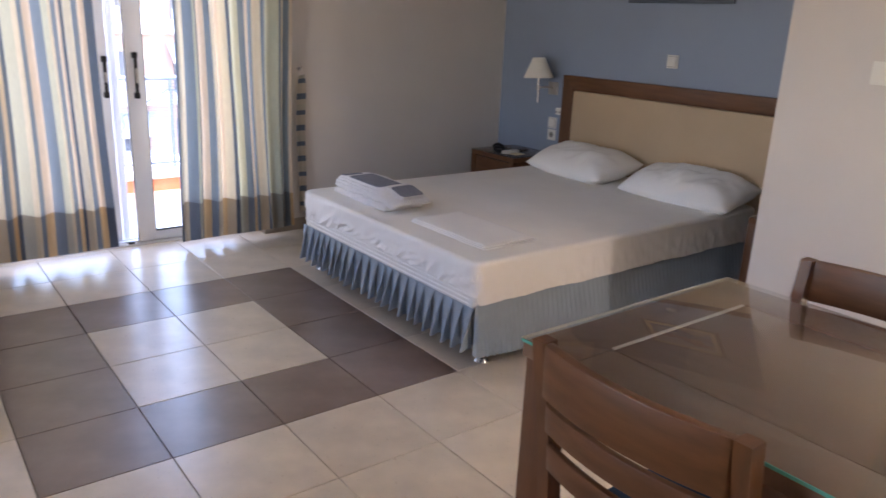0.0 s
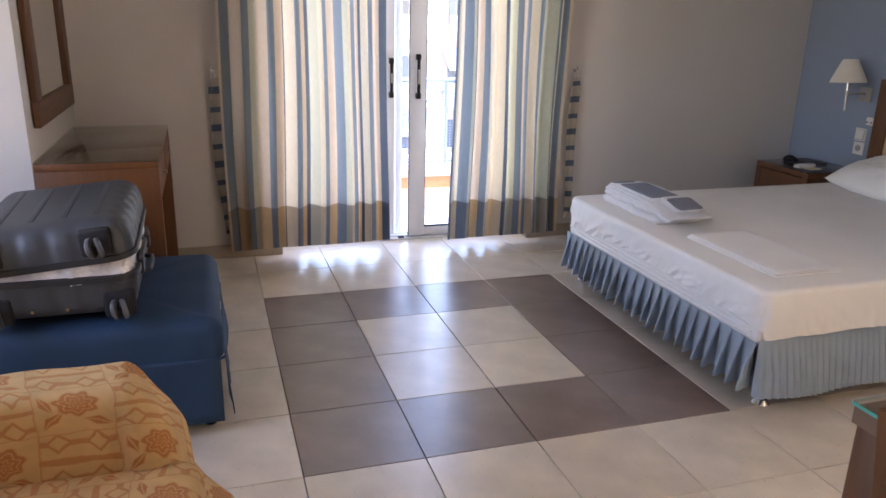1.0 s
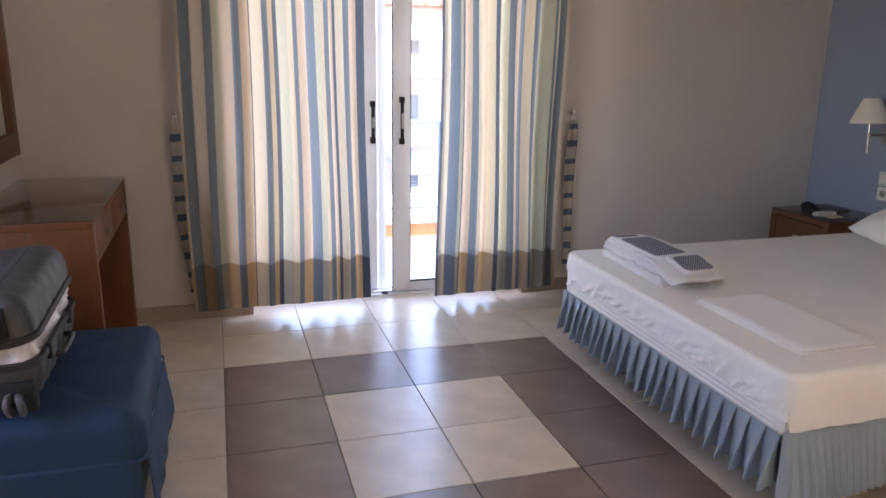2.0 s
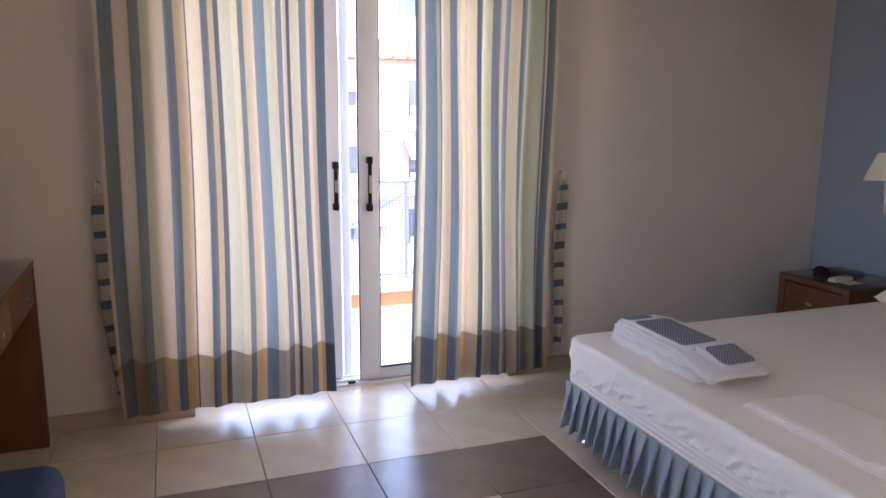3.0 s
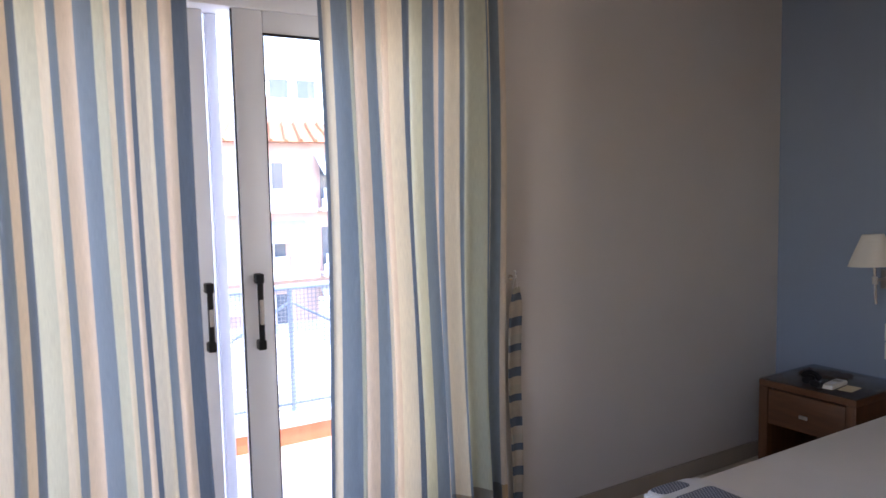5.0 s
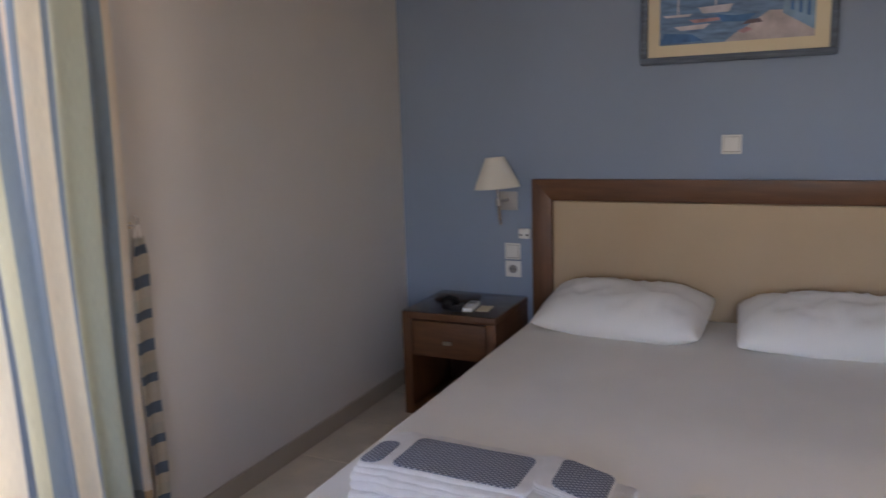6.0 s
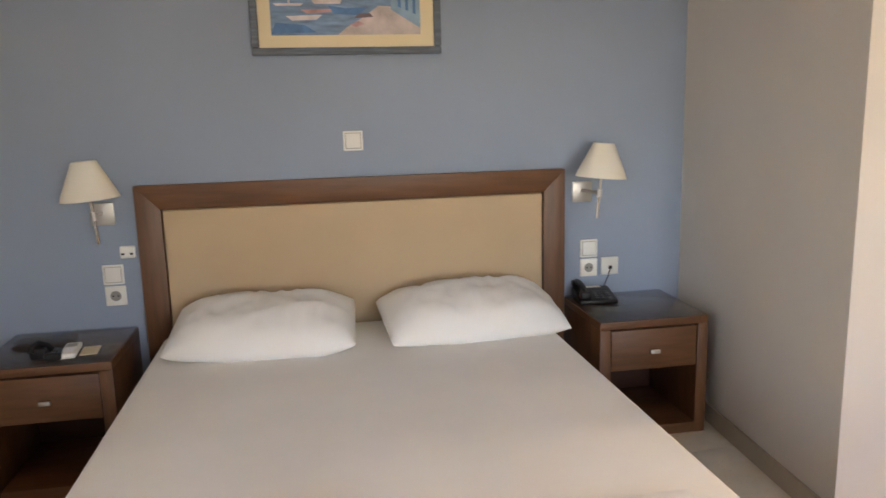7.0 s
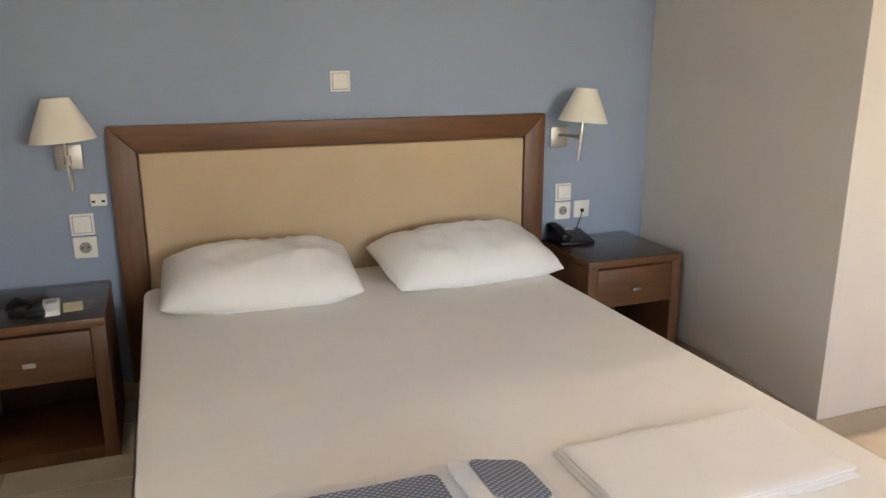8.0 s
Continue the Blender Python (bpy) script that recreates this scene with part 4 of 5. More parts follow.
# things on the bedside tables
ph = thing("telephone", (3.915, 1.962, NT), "black desk telephone with its handset on the bedside table", "telephone")
turn = Matrix.Translation((3.915, 1.962, NT)) @ pose(0, 0, 0, 0, 0, -7)
bm = box(-0.088, 0.088, -0.085, 0.080, 0, 0.040, 0.006, 3)
for v in bm.verts:
    if v.co.z > 0.02:
        v.co.z -= 0.022 * max(0.0, (0.07 - v.co.x) / 0.16)
bmesh.ops.transform(bm, matrix=turn, verts=bm.verts)
part("body", bm, M_BLACK, ph)
bm = tube([(-0.085, 0.058, 0.048), (-0.045, 0.058, 0.062), (0.0, 0.058, 0.068), (0.045, 0.058, 0.069), (0.088, 0.058, 0.062)], 0.013, 12)
bmesh.ops.transform(bm, matrix=turn, verts=bm.verts)
part("handset", bm, M_BLACK, ph)
part("earpiece", box(0.060, 0.104, 0.034, 0.082, 0.040, 0.070, 0.011, 3, m=turn), M_BLACK, ph)
part("mouthpiece", box(-0.102, -0.058, 0.034, 0.082, 0.022, 0.058, 0.011, 3, m=turn), M_BLACK, ph)
part("card", box(0.058, 0.082, -0.045, 0.020, 0.0398, 0.0412, m=turn), M_PLASTIC, ph, "pale number card")
for a in range(4):
    for c in range(3):
        x, y = -0.06 + 0.024 * a, -0.055 + 0.026 * c
        z = 0.040 - 0.022 * max(0.0, (0.07 - x) / 0.16)
        part("key", box(x - 0.007, x + 0.007, y - 0.008, y + 0.008, z - 0.003, z + 0.002, 0.001, m=turn), M_CASEDARK, ph)
part("cord", tube([(3.975, 1.90, NT + 0.020), (3.995, 1.880, NT + 0.045), (4.0, 1.862, NT + 0.08), (4.004, 1.853, NT + 0.105), (4.006, 1.85, NT + 0.122)], 0.0025, 6), M_BLACK, ph)

GX, GY = 3.638, 4.128
gl = thing("sunglasses", (GX, GY, NT), "folded black sunglasses lying on the bedside table", "sunglasses")
part("lens", box(GX - 0.012, GX + 0.012, GY + 0.002, GY + 0.062, NT, NT + 0.046, 0.011, 3), M_BLACK, gl)
part("lens", box(GX - 0.036, GX - 0.008, GY - 0.050, GY + 0.010, NT, NT + 0.030, 0.012, 3), M_BLACK, gl)
part("frame", tube([(GX - 0.01, GY + 0.055, NT + 0.030), (GX + 0.004, GY + 0.048, NT + 0.048), (GX + 0.020, GY + 0.036, NT + 0.054), (GX + 0.040, GY + 0.018, NT + 0.042), (GX + 0.050, GY + 0.006, NT + 0.022)], 0.014, 12), M_BLACK, gl)
part("temple", tube([(GX - 0.02, GY - 0.045, NT + 0.022), (GX + 0.04, GY - 0.030, NT + 0.022), (GX + 0.10, GY + 0.005, NT + 0.008)], 0.006, 8), M_BLACK, gl)
part("temple", tube([(GX + 0.01, GY + 0.055, NT + 0.030), (GX + 0.06, GY + 0.060, NT + 0.020), (GX + 0.11, GY + 0.050, NT + 0.008)], 0.006, 8), M_BLACK, gl)
rm = thing("remote_control", (3.695, 4.07, NT), "white air-conditioner remote control on the bedside table", "remote control")
turn = Matrix.Translation((3.695, 4.070, 0)) @ pose(0, 0, 0, 0, 0, 6)
part("case", box(-0.075, 0.075, -0.027, 0.027, NT, NT + 0.02, 0.006, 3, m=turn), M_PLASTIC, rm)
part("display", box(0.015, 0.05, -0.018, 0.018, NT + 0.0195, NT + 0.0215, 0.001, m=turn), M_NICKEL, rm, "grey display window")
for k in range(3):
    part("button", box(-0.05 + 0.018 * k, -0.038 + 0.018 * k, -0.014, 0.014, NT + 0.0195, NT + 0.022, 0.001, m=turn), M_FRAME, rm)
turn = Matrix.Translation((3.705, 4.006, 0)) @ pose(0, 0, 0, 0, 0, 6)
solo("paper_card", box(-0.050, 0.050, -0.030, 0.030, NT + 0.0002, NT + 0.003, m=turn), M_MOUNT, "small cream card lying on the bedside table", "card")
turn = Matrix.Translation((3.86, 4.21, 0)) @ pose(0, 0, 0, 0, 0, 8)
bm = drape(-0.07, 0.07, -0.11, 0.11, 0.03, [(-0.03, NT + 0.012), (-0.01, NT + 0.010), (0, NT + 0.001)], lambda i, k, x, y, nx, ny, off, z: (off + 0.01 * noise.noise(Vector((x * 30, y * 30, 5))), 0.004 * noise.noise(Vector((x * 40, y * 40, k))) if k < 2 else 0.0))
bmesh.ops.transform(bm, matrix=turn, verts=bm.verts)
solo("plastic_bag", bm, glassy("clear_bag", (0.96, 0.96, 0.97), 0.25), "flat crumpled clear plastic bag on the bedside table", "plastic bag").visible_shadow = False


# ---- wall lamps, switches and sockets ----
def wall_lamp(y, side, lean):
    """side: the way in y by which the plate stands off the shade's middle; lean: the tilt of stem and shade in degrees."""
    cx, zb = 3.845, 1.058
    lamp = thing("wall_lamp", (EAST, y, 0.98), "nickel swing-arm wall lamp with a cream conical shade", "wall lamp", "lamps beside the bed")
    py = y + side
    tilt = Matrix.Translation((cx, y, 1.06)) @ pose(0, 0, 0, lean, 0, 0) @ Matrix.Translation((-cx, -y, -1.06))

    def leaned(b):
        bmesh.ops.transform(b, matrix=tilt, verts=b.verts)
        return b

    part("wall_plate", box(EAST - 0.014, EAST, py - 0.045, py + 0.045, 0.935, 1.025, 0.003), M_NICKEL, lamp)
    part("arm", tube([(EAST - 0.01, py, 0.985), (EAST - 0.05, py, 0.99), (cx + 0.05, y + side * 0.4, 0.99), (cx, y, 0.99)], 0.007, 10), M_NICKEL, lamp)
    part("stem", leaned(rod((cx, y, 0.885), (cx, y, 1.10), 0.0065)), M_CHROME, lamp)
    part("knuckle", leaned(rod((cx, y, 0.975), (cx, y, 1.008), 0.012)), M_NICKEL, lamp)
    part("bulb_holder", leaned(rod((cx, y, 1.075), (cx, y, 1.135), 0.016)), M_PLASTIC, lamp)
    bm = bmesh.new()
    n = 40
    prof = [(0.106, zb), (0.098, zb + 0.024), (0.044, zb + 0.142), (0.042, zb + 0.142), (0.096, zb + 0.024), (0.104, zb + 0.0)]
    rows = [[bm.verts.new((cx + r * math.cos(2 * math.pi * k / n), y + r * math.sin(2 * math.pi * k / n), z)) for k in range(n)] for r, z in prof]
    rows.append(rows[0])
    for a, b in zip(rows, rows[1:]):
        for k in range(n):
            bm.faces.new((a[k], a[(k + 1) % n], b[(k + 1) % n], b[k]))
    shade = part("shade", leaned(bm), M_SHADE, lamp, "cream conical linen shade")
    part("carrier", leaned(rod((cx - 0.042, y, zb + 0.135), (cx + 0.042, y, zb + 0.135), 0.0018, None, 6)), M_NICKEL, shade)


wall_lamp(3.986, 0.008, -4)
wall_lamp(1.965, 0.020, 5)


# grey that gives depth by colour to switch gaps and socket wells
M_RECESSGREY = mat("recess_grey", (0.30, 0.28, 0.25), 0.5)


def wall_plate(y, z, kind, label):
    x = EAST
    p = thing(kind, (x, y, z), label, "wall switch" if kind == "wall_switch" else "socket", "switches and sockets by the bed")
    part("plate", box(x - 0.009, x, y - 0.0405, y + 0.0405, z - 0.0405, z + 0.0405, 0.003), M_PLASTIC, p)
    if kind == "wall_switch":
        # grey plate paints the shadow line round the rocker
        part("rocker_gap_shade", box(x - 0.0098, x - 0.0085, y - 0.0325, y + 0.0325, z - 0.0325, z + 0.0325), M_RECESSGREY, p, smooth=0)
        part("rocker", box(x - 0.015, x - 0.0085, y - 0.0300, y + 0.0300, z - 0.0300, z + 0.0300, 0.002, m=Matrix.Translation((x, y, z)) @ pose(0, 0, 0, 0, 3, 0) @ Matrix.Translation((-x, -y, -z))), M_PLASTIC, p)
    elif kind == "wall_socket":
        # a flat disc; only its grey colour makes it look sunk
        part("well", rod((x - 0.0105, y, z), (x - 0.0085, y, z), 0.021, None, 24), M_RECESSGREY, p, "round recessed well")
        for d in (-0.0095, 0.0095):
            part("pin_hole", rod((x - 0.0112, y + d, z), (x - 0.0100, y + d, z), 0.0035, None, 8), M_BLACK, p)
    else:
        part("jack", box(x - 0.018, x - 0.0085, y - 0.007, y + 0.007, z - 0.014, z + 0.001, 0.001), M_BLACK, p)


wall_plate(2.985, 1.237, "wall_switch", "white rocker switch above the headboard")
wall_plate(3.978, 0.730, "wall_switch", "white rocker switch above a socket")
wall_plate(3.976, 0.642, "wall_socket", "white round-pin wall socket")
wall_plate(1.950, 0.722, "wall_switch", "white rocker switch above a socket")
wall_plate(1.950, 0.634, "wall_socket", "white round-pin wall socket")
wall_plate(1.849, 0.636, "telephone_socket", "white telephone wall socket with a cord plugged in")
ad = thing("surface_socket", (EAST, 3.912, 0.822), "small white surface-mounted socket block beside the headboard", "socket")
part("block", box(EAST - 0.024, EAST, 3.884, 3.941, 0.797, 0.846, 0.006, 3), M_PLASTIC, ad)
part("slot", box(EAST - 0.0255, EAST - 0.0235, 3.890, 3.902, 0.812, 0.820), M_BLACK, ad)
part("slot", box(EAST - 0.0255, EAST - 0.0235, 3.923, 3.935, 0.812, 0.820), M_BLACK, ad)
so = thing("pier_switch", (2.80, 1.22, 1.31), "white rocker switch on the wall corner", "wall switch")
part("plate", box(2.791, 2.80, 1.18, 1.26, 1.27, 1.35, 0.003), M_PLASTIC, so)
part("rocker", box(2.787, 2.792, 1.19, 1.25, 1.28, 1.34, 0.002), M_PLASTIC, so)

# ---- the harbour picture ----
pic = thing("framed_picture", (EAST, 2.99, 1.58), "framed harbour print with blue water, boats and a pale quay", "picture")
PY0, PY1, PZ0, PZ1 = 2.605, 3.368, 1.583, 2.15
for nm, q in (("b", (PY0, PY1, PZ0, PZ0 + 0.03)), ("t", (PY0, PY1, PZ1 - 0.03, PZ1)), ("l", (PY1 - 0.03, PY1, PZ0 + 0.0305, PZ1 - 0.0305)), ("r", (PY0, PY0 + 0.03, PZ0 + 0.0305, PZ1 - 0.0305))):
    part("frame_bar", box(EAST - 0.028, EAST - 0.002, *q, 0.006, 3), M_PICFRAME, pic)
part("mount", box(EAST - 0.014, EAST - 0.004, PY0 + 0.03, PY1 - 0.03, PZ0 + 0.03, PZ1 - 0.03), M_MOUNT, pic, "cream mount board")
AY0, AY1, AZ0, AZ1 = PY0 + 0.085, PY1 - 0.08, PZ0 + 0.078, PZ1 - 0.08


def water():
    m = mat("printed_water", (0.14, 0.25, 0.41), 0.45, var=0.4, scale=5, stretch=(1, 2, 9))
    return m


def flat(name, pts, layer, material, label=""):
    """A printed shape; pts are shares of the print's width (from its north end) and height."""
    pts = [(u, v * 0.6 if v <= 0.5 else 0.3 + (v - 0.5) * 1.4) for u, v in pts]
    bm = bmesh.new()
    x = EAST - 0.0145 - 0.0012 * layer
    a = [bm.verts.new((x, AY1 + (AY0 - AY1) * u, AZ0 + (AZ1 - AZ0) * v)) for u, v in pts]
    b = [bm.verts.new((x - 0.001, AY1 + (AY0 - AY1) * u, AZ0 + (AZ1 - AZ0) * v)) for u, v in pts]
    for i in range(len(pts)):
        bm.faces.new((a[i], a[(i + 1) % len(pts)], b[(i + 1) % len(pts)], b[i]))
    bm.faces.new(a)
    bm.faces.new(b[::-1])
    return part(name, bm, material, pic, label, smooth=0)


M_QUAY = mat("printed_quay", (0.52, 0.44, 0.43), 0.5, var=0.25, scale=14)
M_HULL = mat("printed_blue", (0.05, 0.16, 0.36), 0.5, var=0.3, scale=20)
M_ROSE = mat("printed_rose", (0.42, 0.24, 0.25), 0.5, var=0.4, scale=18)
M_PALE = mat("printed_pale", (0.60, 0.56, 0.58), 0.5, var=0.2, scale=18)
flat("print_water", [(0, 0), (1, 0), (1, 1), (0, 1)], 0, water())
flat("print_quay", [(0.44, 0.0), (1, 0.0), (1, 0.42), (0.72, 0.46), (0.60, 0.26), (0.50, 0.12)], 1, M_QUAY)
flat("print_town", [(0, 0.62), (0.30, 0.60), (0.62, 0.66), (1, 0.60), (1, 0.86), (0.7, 0.92), (0.45, 0.70), (0.2, 0.78), (0, 0.7)], 1.2, M_ROSE)
flat("print_sky", [(0, 0.78), (0.45, 0.74), (0.7, 0.93), (1, 0.88), (1, 1), (0, 1)], 2.2, M_PALE)
flat("print_wall", [(0.80, 0.40), (1, 0.10), (1, 0.80), (0.84, 0.78)], 2.4, mat("printed_wall", (0.22, 0.36, 0.50), 0.5, var=0.25, scale=14))
for k in range(3):
    u = 0.85 + 0.05 * k
    flat("print_post", [(u, 0.44 - 0.05 * k), (u + 0.02, 0.42 - 0.05 * k), (u + 0.02, 0.7), (u, 0.7)], 3.6, M_HULL)
flat("print_boat", [(0.20, 0.40), (0.24, 0.34), (0.40, 0.36), (0.42, 0.41)], 2.4, M_ROSE)
flat("print_boat", [(0.02, 0.50), (0.04, 0.46), (0.20, 0.46), (0.22, 0.50)], 2.4, M_PALE)
flat("print_boat", [(0.26, 0.54), (0.29, 0.49), (0.46, 0.49), (0.49, 0.55)], 2.4, M_PALE)
flat("print_mast", [(0.37, 0.55), (0.38, 0.55), (0.38, 0.74), (0.37, 0.74)], 2.5, M_PALE)
flat("print_mast", [(0.12, 0.50), (0.13, 0.50), (0.13, 0.70), (0.12, 0.70)], 2.5, M_PALE)
flat("print_reflection", [(0.10, 0.30), (0.34, 0.32), (0.30, 0.24), (0.14, 0.23)], 2.6, M_PALE)
flat("print_boat", [(0.38, 0.46), (0.42, 0.33), (0.58, 0.31), (0.64, 0.43), (0.5, 0.42)], 2.6, M_HULL)
flat("print_net", [(0.52, 0.16), (0.56, 0.12), (0.62, 0.17), (0.58, 0.22)], 2.6, M_ROSE)
flat("print_net", [(0.55, 0.26), (0.68, 0.28), (0.66, 0.34), (0.58, 0.33)], 2.6, mat("printed_dark", (0.14, 0.10, 0.12), 0.5))
flat("print_reflection", [(0.0, 0.02), (0.30, 0.04), (0.22, 0.16), (0.03, 0.20)], 2.6, M_HULL)
# ---- dressing table and mirror ----
desk = thing("dressing_table", (-0.44, 3.95, 0), "honey-brown wooden dressing table with a glass top and two drawers", "dressing table")
DX0, DX1, DY0, DY1, DT = -0.668, -0.205, 3.448, 4.470, 0.797
part("side_panel", box(DX0, DX1, DY0, DY0 + 0.035, 0, DT - 0.03, 0.002), M_DESK, desk)
part("side_panel", box(DX0, DX1, DY1 - 0.035, DY1, 0, DT - 0.03, 0.002), M_DESK, desk)
part("top_board", box(DX0, DX1, DY0, DY1, DT - 0.0295, DT, 0.002), M_DESK, desk)
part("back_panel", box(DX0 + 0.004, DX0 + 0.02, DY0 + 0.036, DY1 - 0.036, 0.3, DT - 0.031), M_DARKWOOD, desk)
part("glass_top", box(DX0, DX1 + 0.003, DY0 - 0.003, DY1, DT + 0.0005, DT + 0.0075, 0.0015), M_TOPGLASS, desk, "clear glass cover plate").visible_shadow = False
ym = (DY0 + DY1) / 2
for a, b in ((DY0 + 0.037, ym - 0.002), (ym + 0.002, DY1 - 0.037)):
    d = part("drawer_front", box(DX1 - 0.022, DX1 - 0.002, a, b, 0.625, DT - 0.031, 0.002), M_DESK, desk)
    part("drawer_case", box(DX0 + 0.03, DX1 - 0.0225, a + 0.003, b - 0.003, 0.63, DT - 0.035), M_DARKWOOD, d)
    yk = (a + b) / 2
    part("knob", rod((DX1 - 0.003, yk, 0.70), (DX1 + 0.018, yk, 0.70), 0.006, 0.010), M_NICKEL, d, "small nickel knob")
mir = thing("wall_mirror", (-0.67, 4.02, 1.4), "tall mirror in a broad brown wooden frame above the dressing table", "mirror")
MY0, MY1, MZ0, MZ1, MW = 3.573, 4.470, 0.922, 2.05, 0.105
WX = -0.672
for q, mt in (((MY0, MY1, MZ0, MZ0 + MW), M_WOODY), ((MY0, MY1, MZ1 - MW, MZ1), M_WOODY), ((MY0, MY0 + MW, MZ0 + MW + 0.0005, MZ1 - MW - 0.0005), M_WOODZ), ((MY1 - MW, MY1, MZ0 + MW + 0.0005, MZ1 - MW - 0.0005), M_WOODZ)):
    part("frame_bar", box(WX + 0.001, WX + 0.028, *q, 0.004, 2), mt, mir)
part("mirror_glass", box(WX + 0.002, WX + 0.014, MY0 + MW - 0.003, MY1 - MW + 0.003, MZ0 + MW - 0.003, MZ1 - MW + 0.003), M_MIRROR, mir, "silvered mirror glass", smooth=0)

# ---- blue day bed and suitcase ----
day = thing("day_bed", (-0.8, 3.0, 0), "low day bed under a fitted deep-blue cover", "day bed")
SX0, SX1, SY0, SY1, ST = -1.70, 0.0, 2.605, 3.385, 0.418


def cover_push(i, k, x, y, nx, ny, off, z):
    side = max(0.0, min(1.0, (ST - z) / 0.12))
    v = 0.010 * noise.noise(Vector((x * 5, y * 5, z * 4))) + 0.004 * noise.noise(Vector((x * 17, y * 17, z * 6)))
    return off + side * v, 0.006 * noise.noise(Vector((x * 4, y * 4, 7))) if z > ST - 0.05 else 0.0


part("cushion_cover", drape(SX0, SX1, SY0, SY1, 0.05, [(-0.30, ST + 0.008), (-0.20, ST + 0.004)] + roll_profile(ST, 0.30, 0.055)[1:] + [(0.0, 0.274)], cover_push, step=0.02), M_COVER, day)


def flap(a, b, out):
    """One hanging panel from a to b, its ends curling a little outwards at the corner slits."""
    bm = bmesh.new()
    n, zs = 40, (0.277, 0.270, 0.24, 0.20, 0.16, 0.12, 0.08, 0.045)
    a, b, out = Vector(a), Vector(b), Vector(out)
    rows = []
    for z in zs:
        f = (0.277 - z) / 0.232
        row = []
        for i in range(n + 1):
            e = abs(2 * i / n - 1) ** 8
            p = a.lerp(b, i / n) + out * (0.004 + f * ((0.013 if out.x > 0.5 else 0.010) + 0.006 * e + 0.010 * noise.noise(Vector((i * 0.15, z * 5, a.x)))))
            row.append(bm.verts.new((p.x, p.y, z + 0.006 * f * e)))
        rows.append(row)
    for p, q in zip(rows, rows[1:]):
        for i in range(n):
            bm.faces.new((p[i], p[i + 1], q[i + 1], q[i]))
    return bm


for a, b, out in (((SX0, SY0), (SX1 - 0.012, SY0), (0, -1)), ((SX1, SY0 + 0.018), (SX1, SY1 - 0.012), (1, 0)), ((SX1 - 0.012, SY1), (SX0, SY1), (0, 1)), ((SX0, SY1 - 0.012), (SX0, SY0 + 0.012), (-1, 0))):
    ob = part("skirt_panel", flap((*a, 0), (*b, 0), (*out, 0)), M_COVER, day, "deep-blue hanging skirt panel", smooth=60)
    ob.modifiers.new("thick", "SOLIDIFY").thickness = 0.003
part("seam", drape(SX0 - 0.001, SX1 + 0.001, SY0 - 0.001, SY1 + 0.001, 0.02, [(0.000, 0.281), (0.006, 0.277), (0.006, 0.273), (0.000, 0.269)], cap=False), M_COVER, day)
part("base", box(SX0 + 0.05, SX1 - 0.03, SY0 + 0.03, SY1 - 0.03, 0.06, 0.30, 0.01), M_DARKWOOD, day)
for x, y in ((-0.06, SY0 + 0.07), (-0.06, SY1 - 0.07), (SX0 + 0.08, SY0 + 0.07), (SX0 + 0.08, SY1 - 0.07)):
    part("leg", rod((x, y, 0), (x, y, 0.07), 0.02, 0.024), M_BLACK, day)

case = thing("suitcase", (-0.49, 2.9, ST), "grey hard-shell suitcase lying half closed on the blue day bed", "suitcase")
CX0, CX1, CY0, CY1 = -0.735, -0.250, 2.632, 3.25
CB = ST + 0.028


def shell(z0, z1, top, ribs, lean):
    """One half of the case; ribs run along its length."""
    out = [(-0.16, z1), (-0.10, z1), (-0.055, z1 - 0.004), (-0.028, z1 - 0.018), (-0.010, z1 - 0.04), (-0.003, z1 - 0.07), (0.0, z0)] if top else [(-0.0, z1), (-0.004, z0 + 0.07), (-0.012, z0 + 0.035), (-0.03, z0 + 0.012), (-0.06, z0), (-0.15, z0)]

    def push(i, k, x, y, nx, ny, off, z):
        w = 0.0
        if ribs:
            s = x if abs(ny) > 0.6 else y
            w = 0.005 * max(-0.4, math.sin(s * 2 * math.pi / 0.085)) if (k in (3, 4, 5) if top else k in (1, 2)) else 0.0
        return off - w, 0.0

    bm = drape(CX0, CX1, CY0, CY1, 0.075, out, push, cap=top, step=0.008, floor=not top)
    return bm


low = part("lower_shell", shell(CB, CB + 0.125, False, True, 0), M_CASE, case)
tip = Matrix.Translation((CX0, 2.9, CB + 0.160)) @ pose(0, 0, 0, 1.8, -5.0, 0) @ Matrix.Translation((-CX0, -2.9, -CB - 0.160))


def tipped(bm):
    bmesh.ops.transform(bm, matrix=tip, verts=bm.verts)
    return bm


up = part("upper_shell", tipped(shell(CB + 0.160, CB + 0.292, True, True, 0)), M_CASE, case)
part("rim", drape(CX0, CX1, CY0, CY1, 0.075, [(-0.006, CB + 0.142), (0.006, CB + 0.140), (0.007, CB + 0.122), (-0.006, CB + 0.120)], cap=False, step=0.02), M_CASEDARK, low, "dark grey rim trim")
part("rim", tipped(drape(CX0, CX1, CY0, CY1, 0.075, [(-0.006, CB + 0.180), (0.006, CB + 0.178), (0.007, CB + 0.160), (-0.006, CB + 0.158)], cap=False, step=0.02)), M_CASEDARK, up, "dark grey rim trim")


def film_push(i, k, x, y, nx, ny, off, z):
    return off + 0.020 * noise.noise(Vector((x * 24, y * 24, z * 30))) + 0.008 * noise.noise(Vector((x * 60, y * 60, z * 50))), 0.0


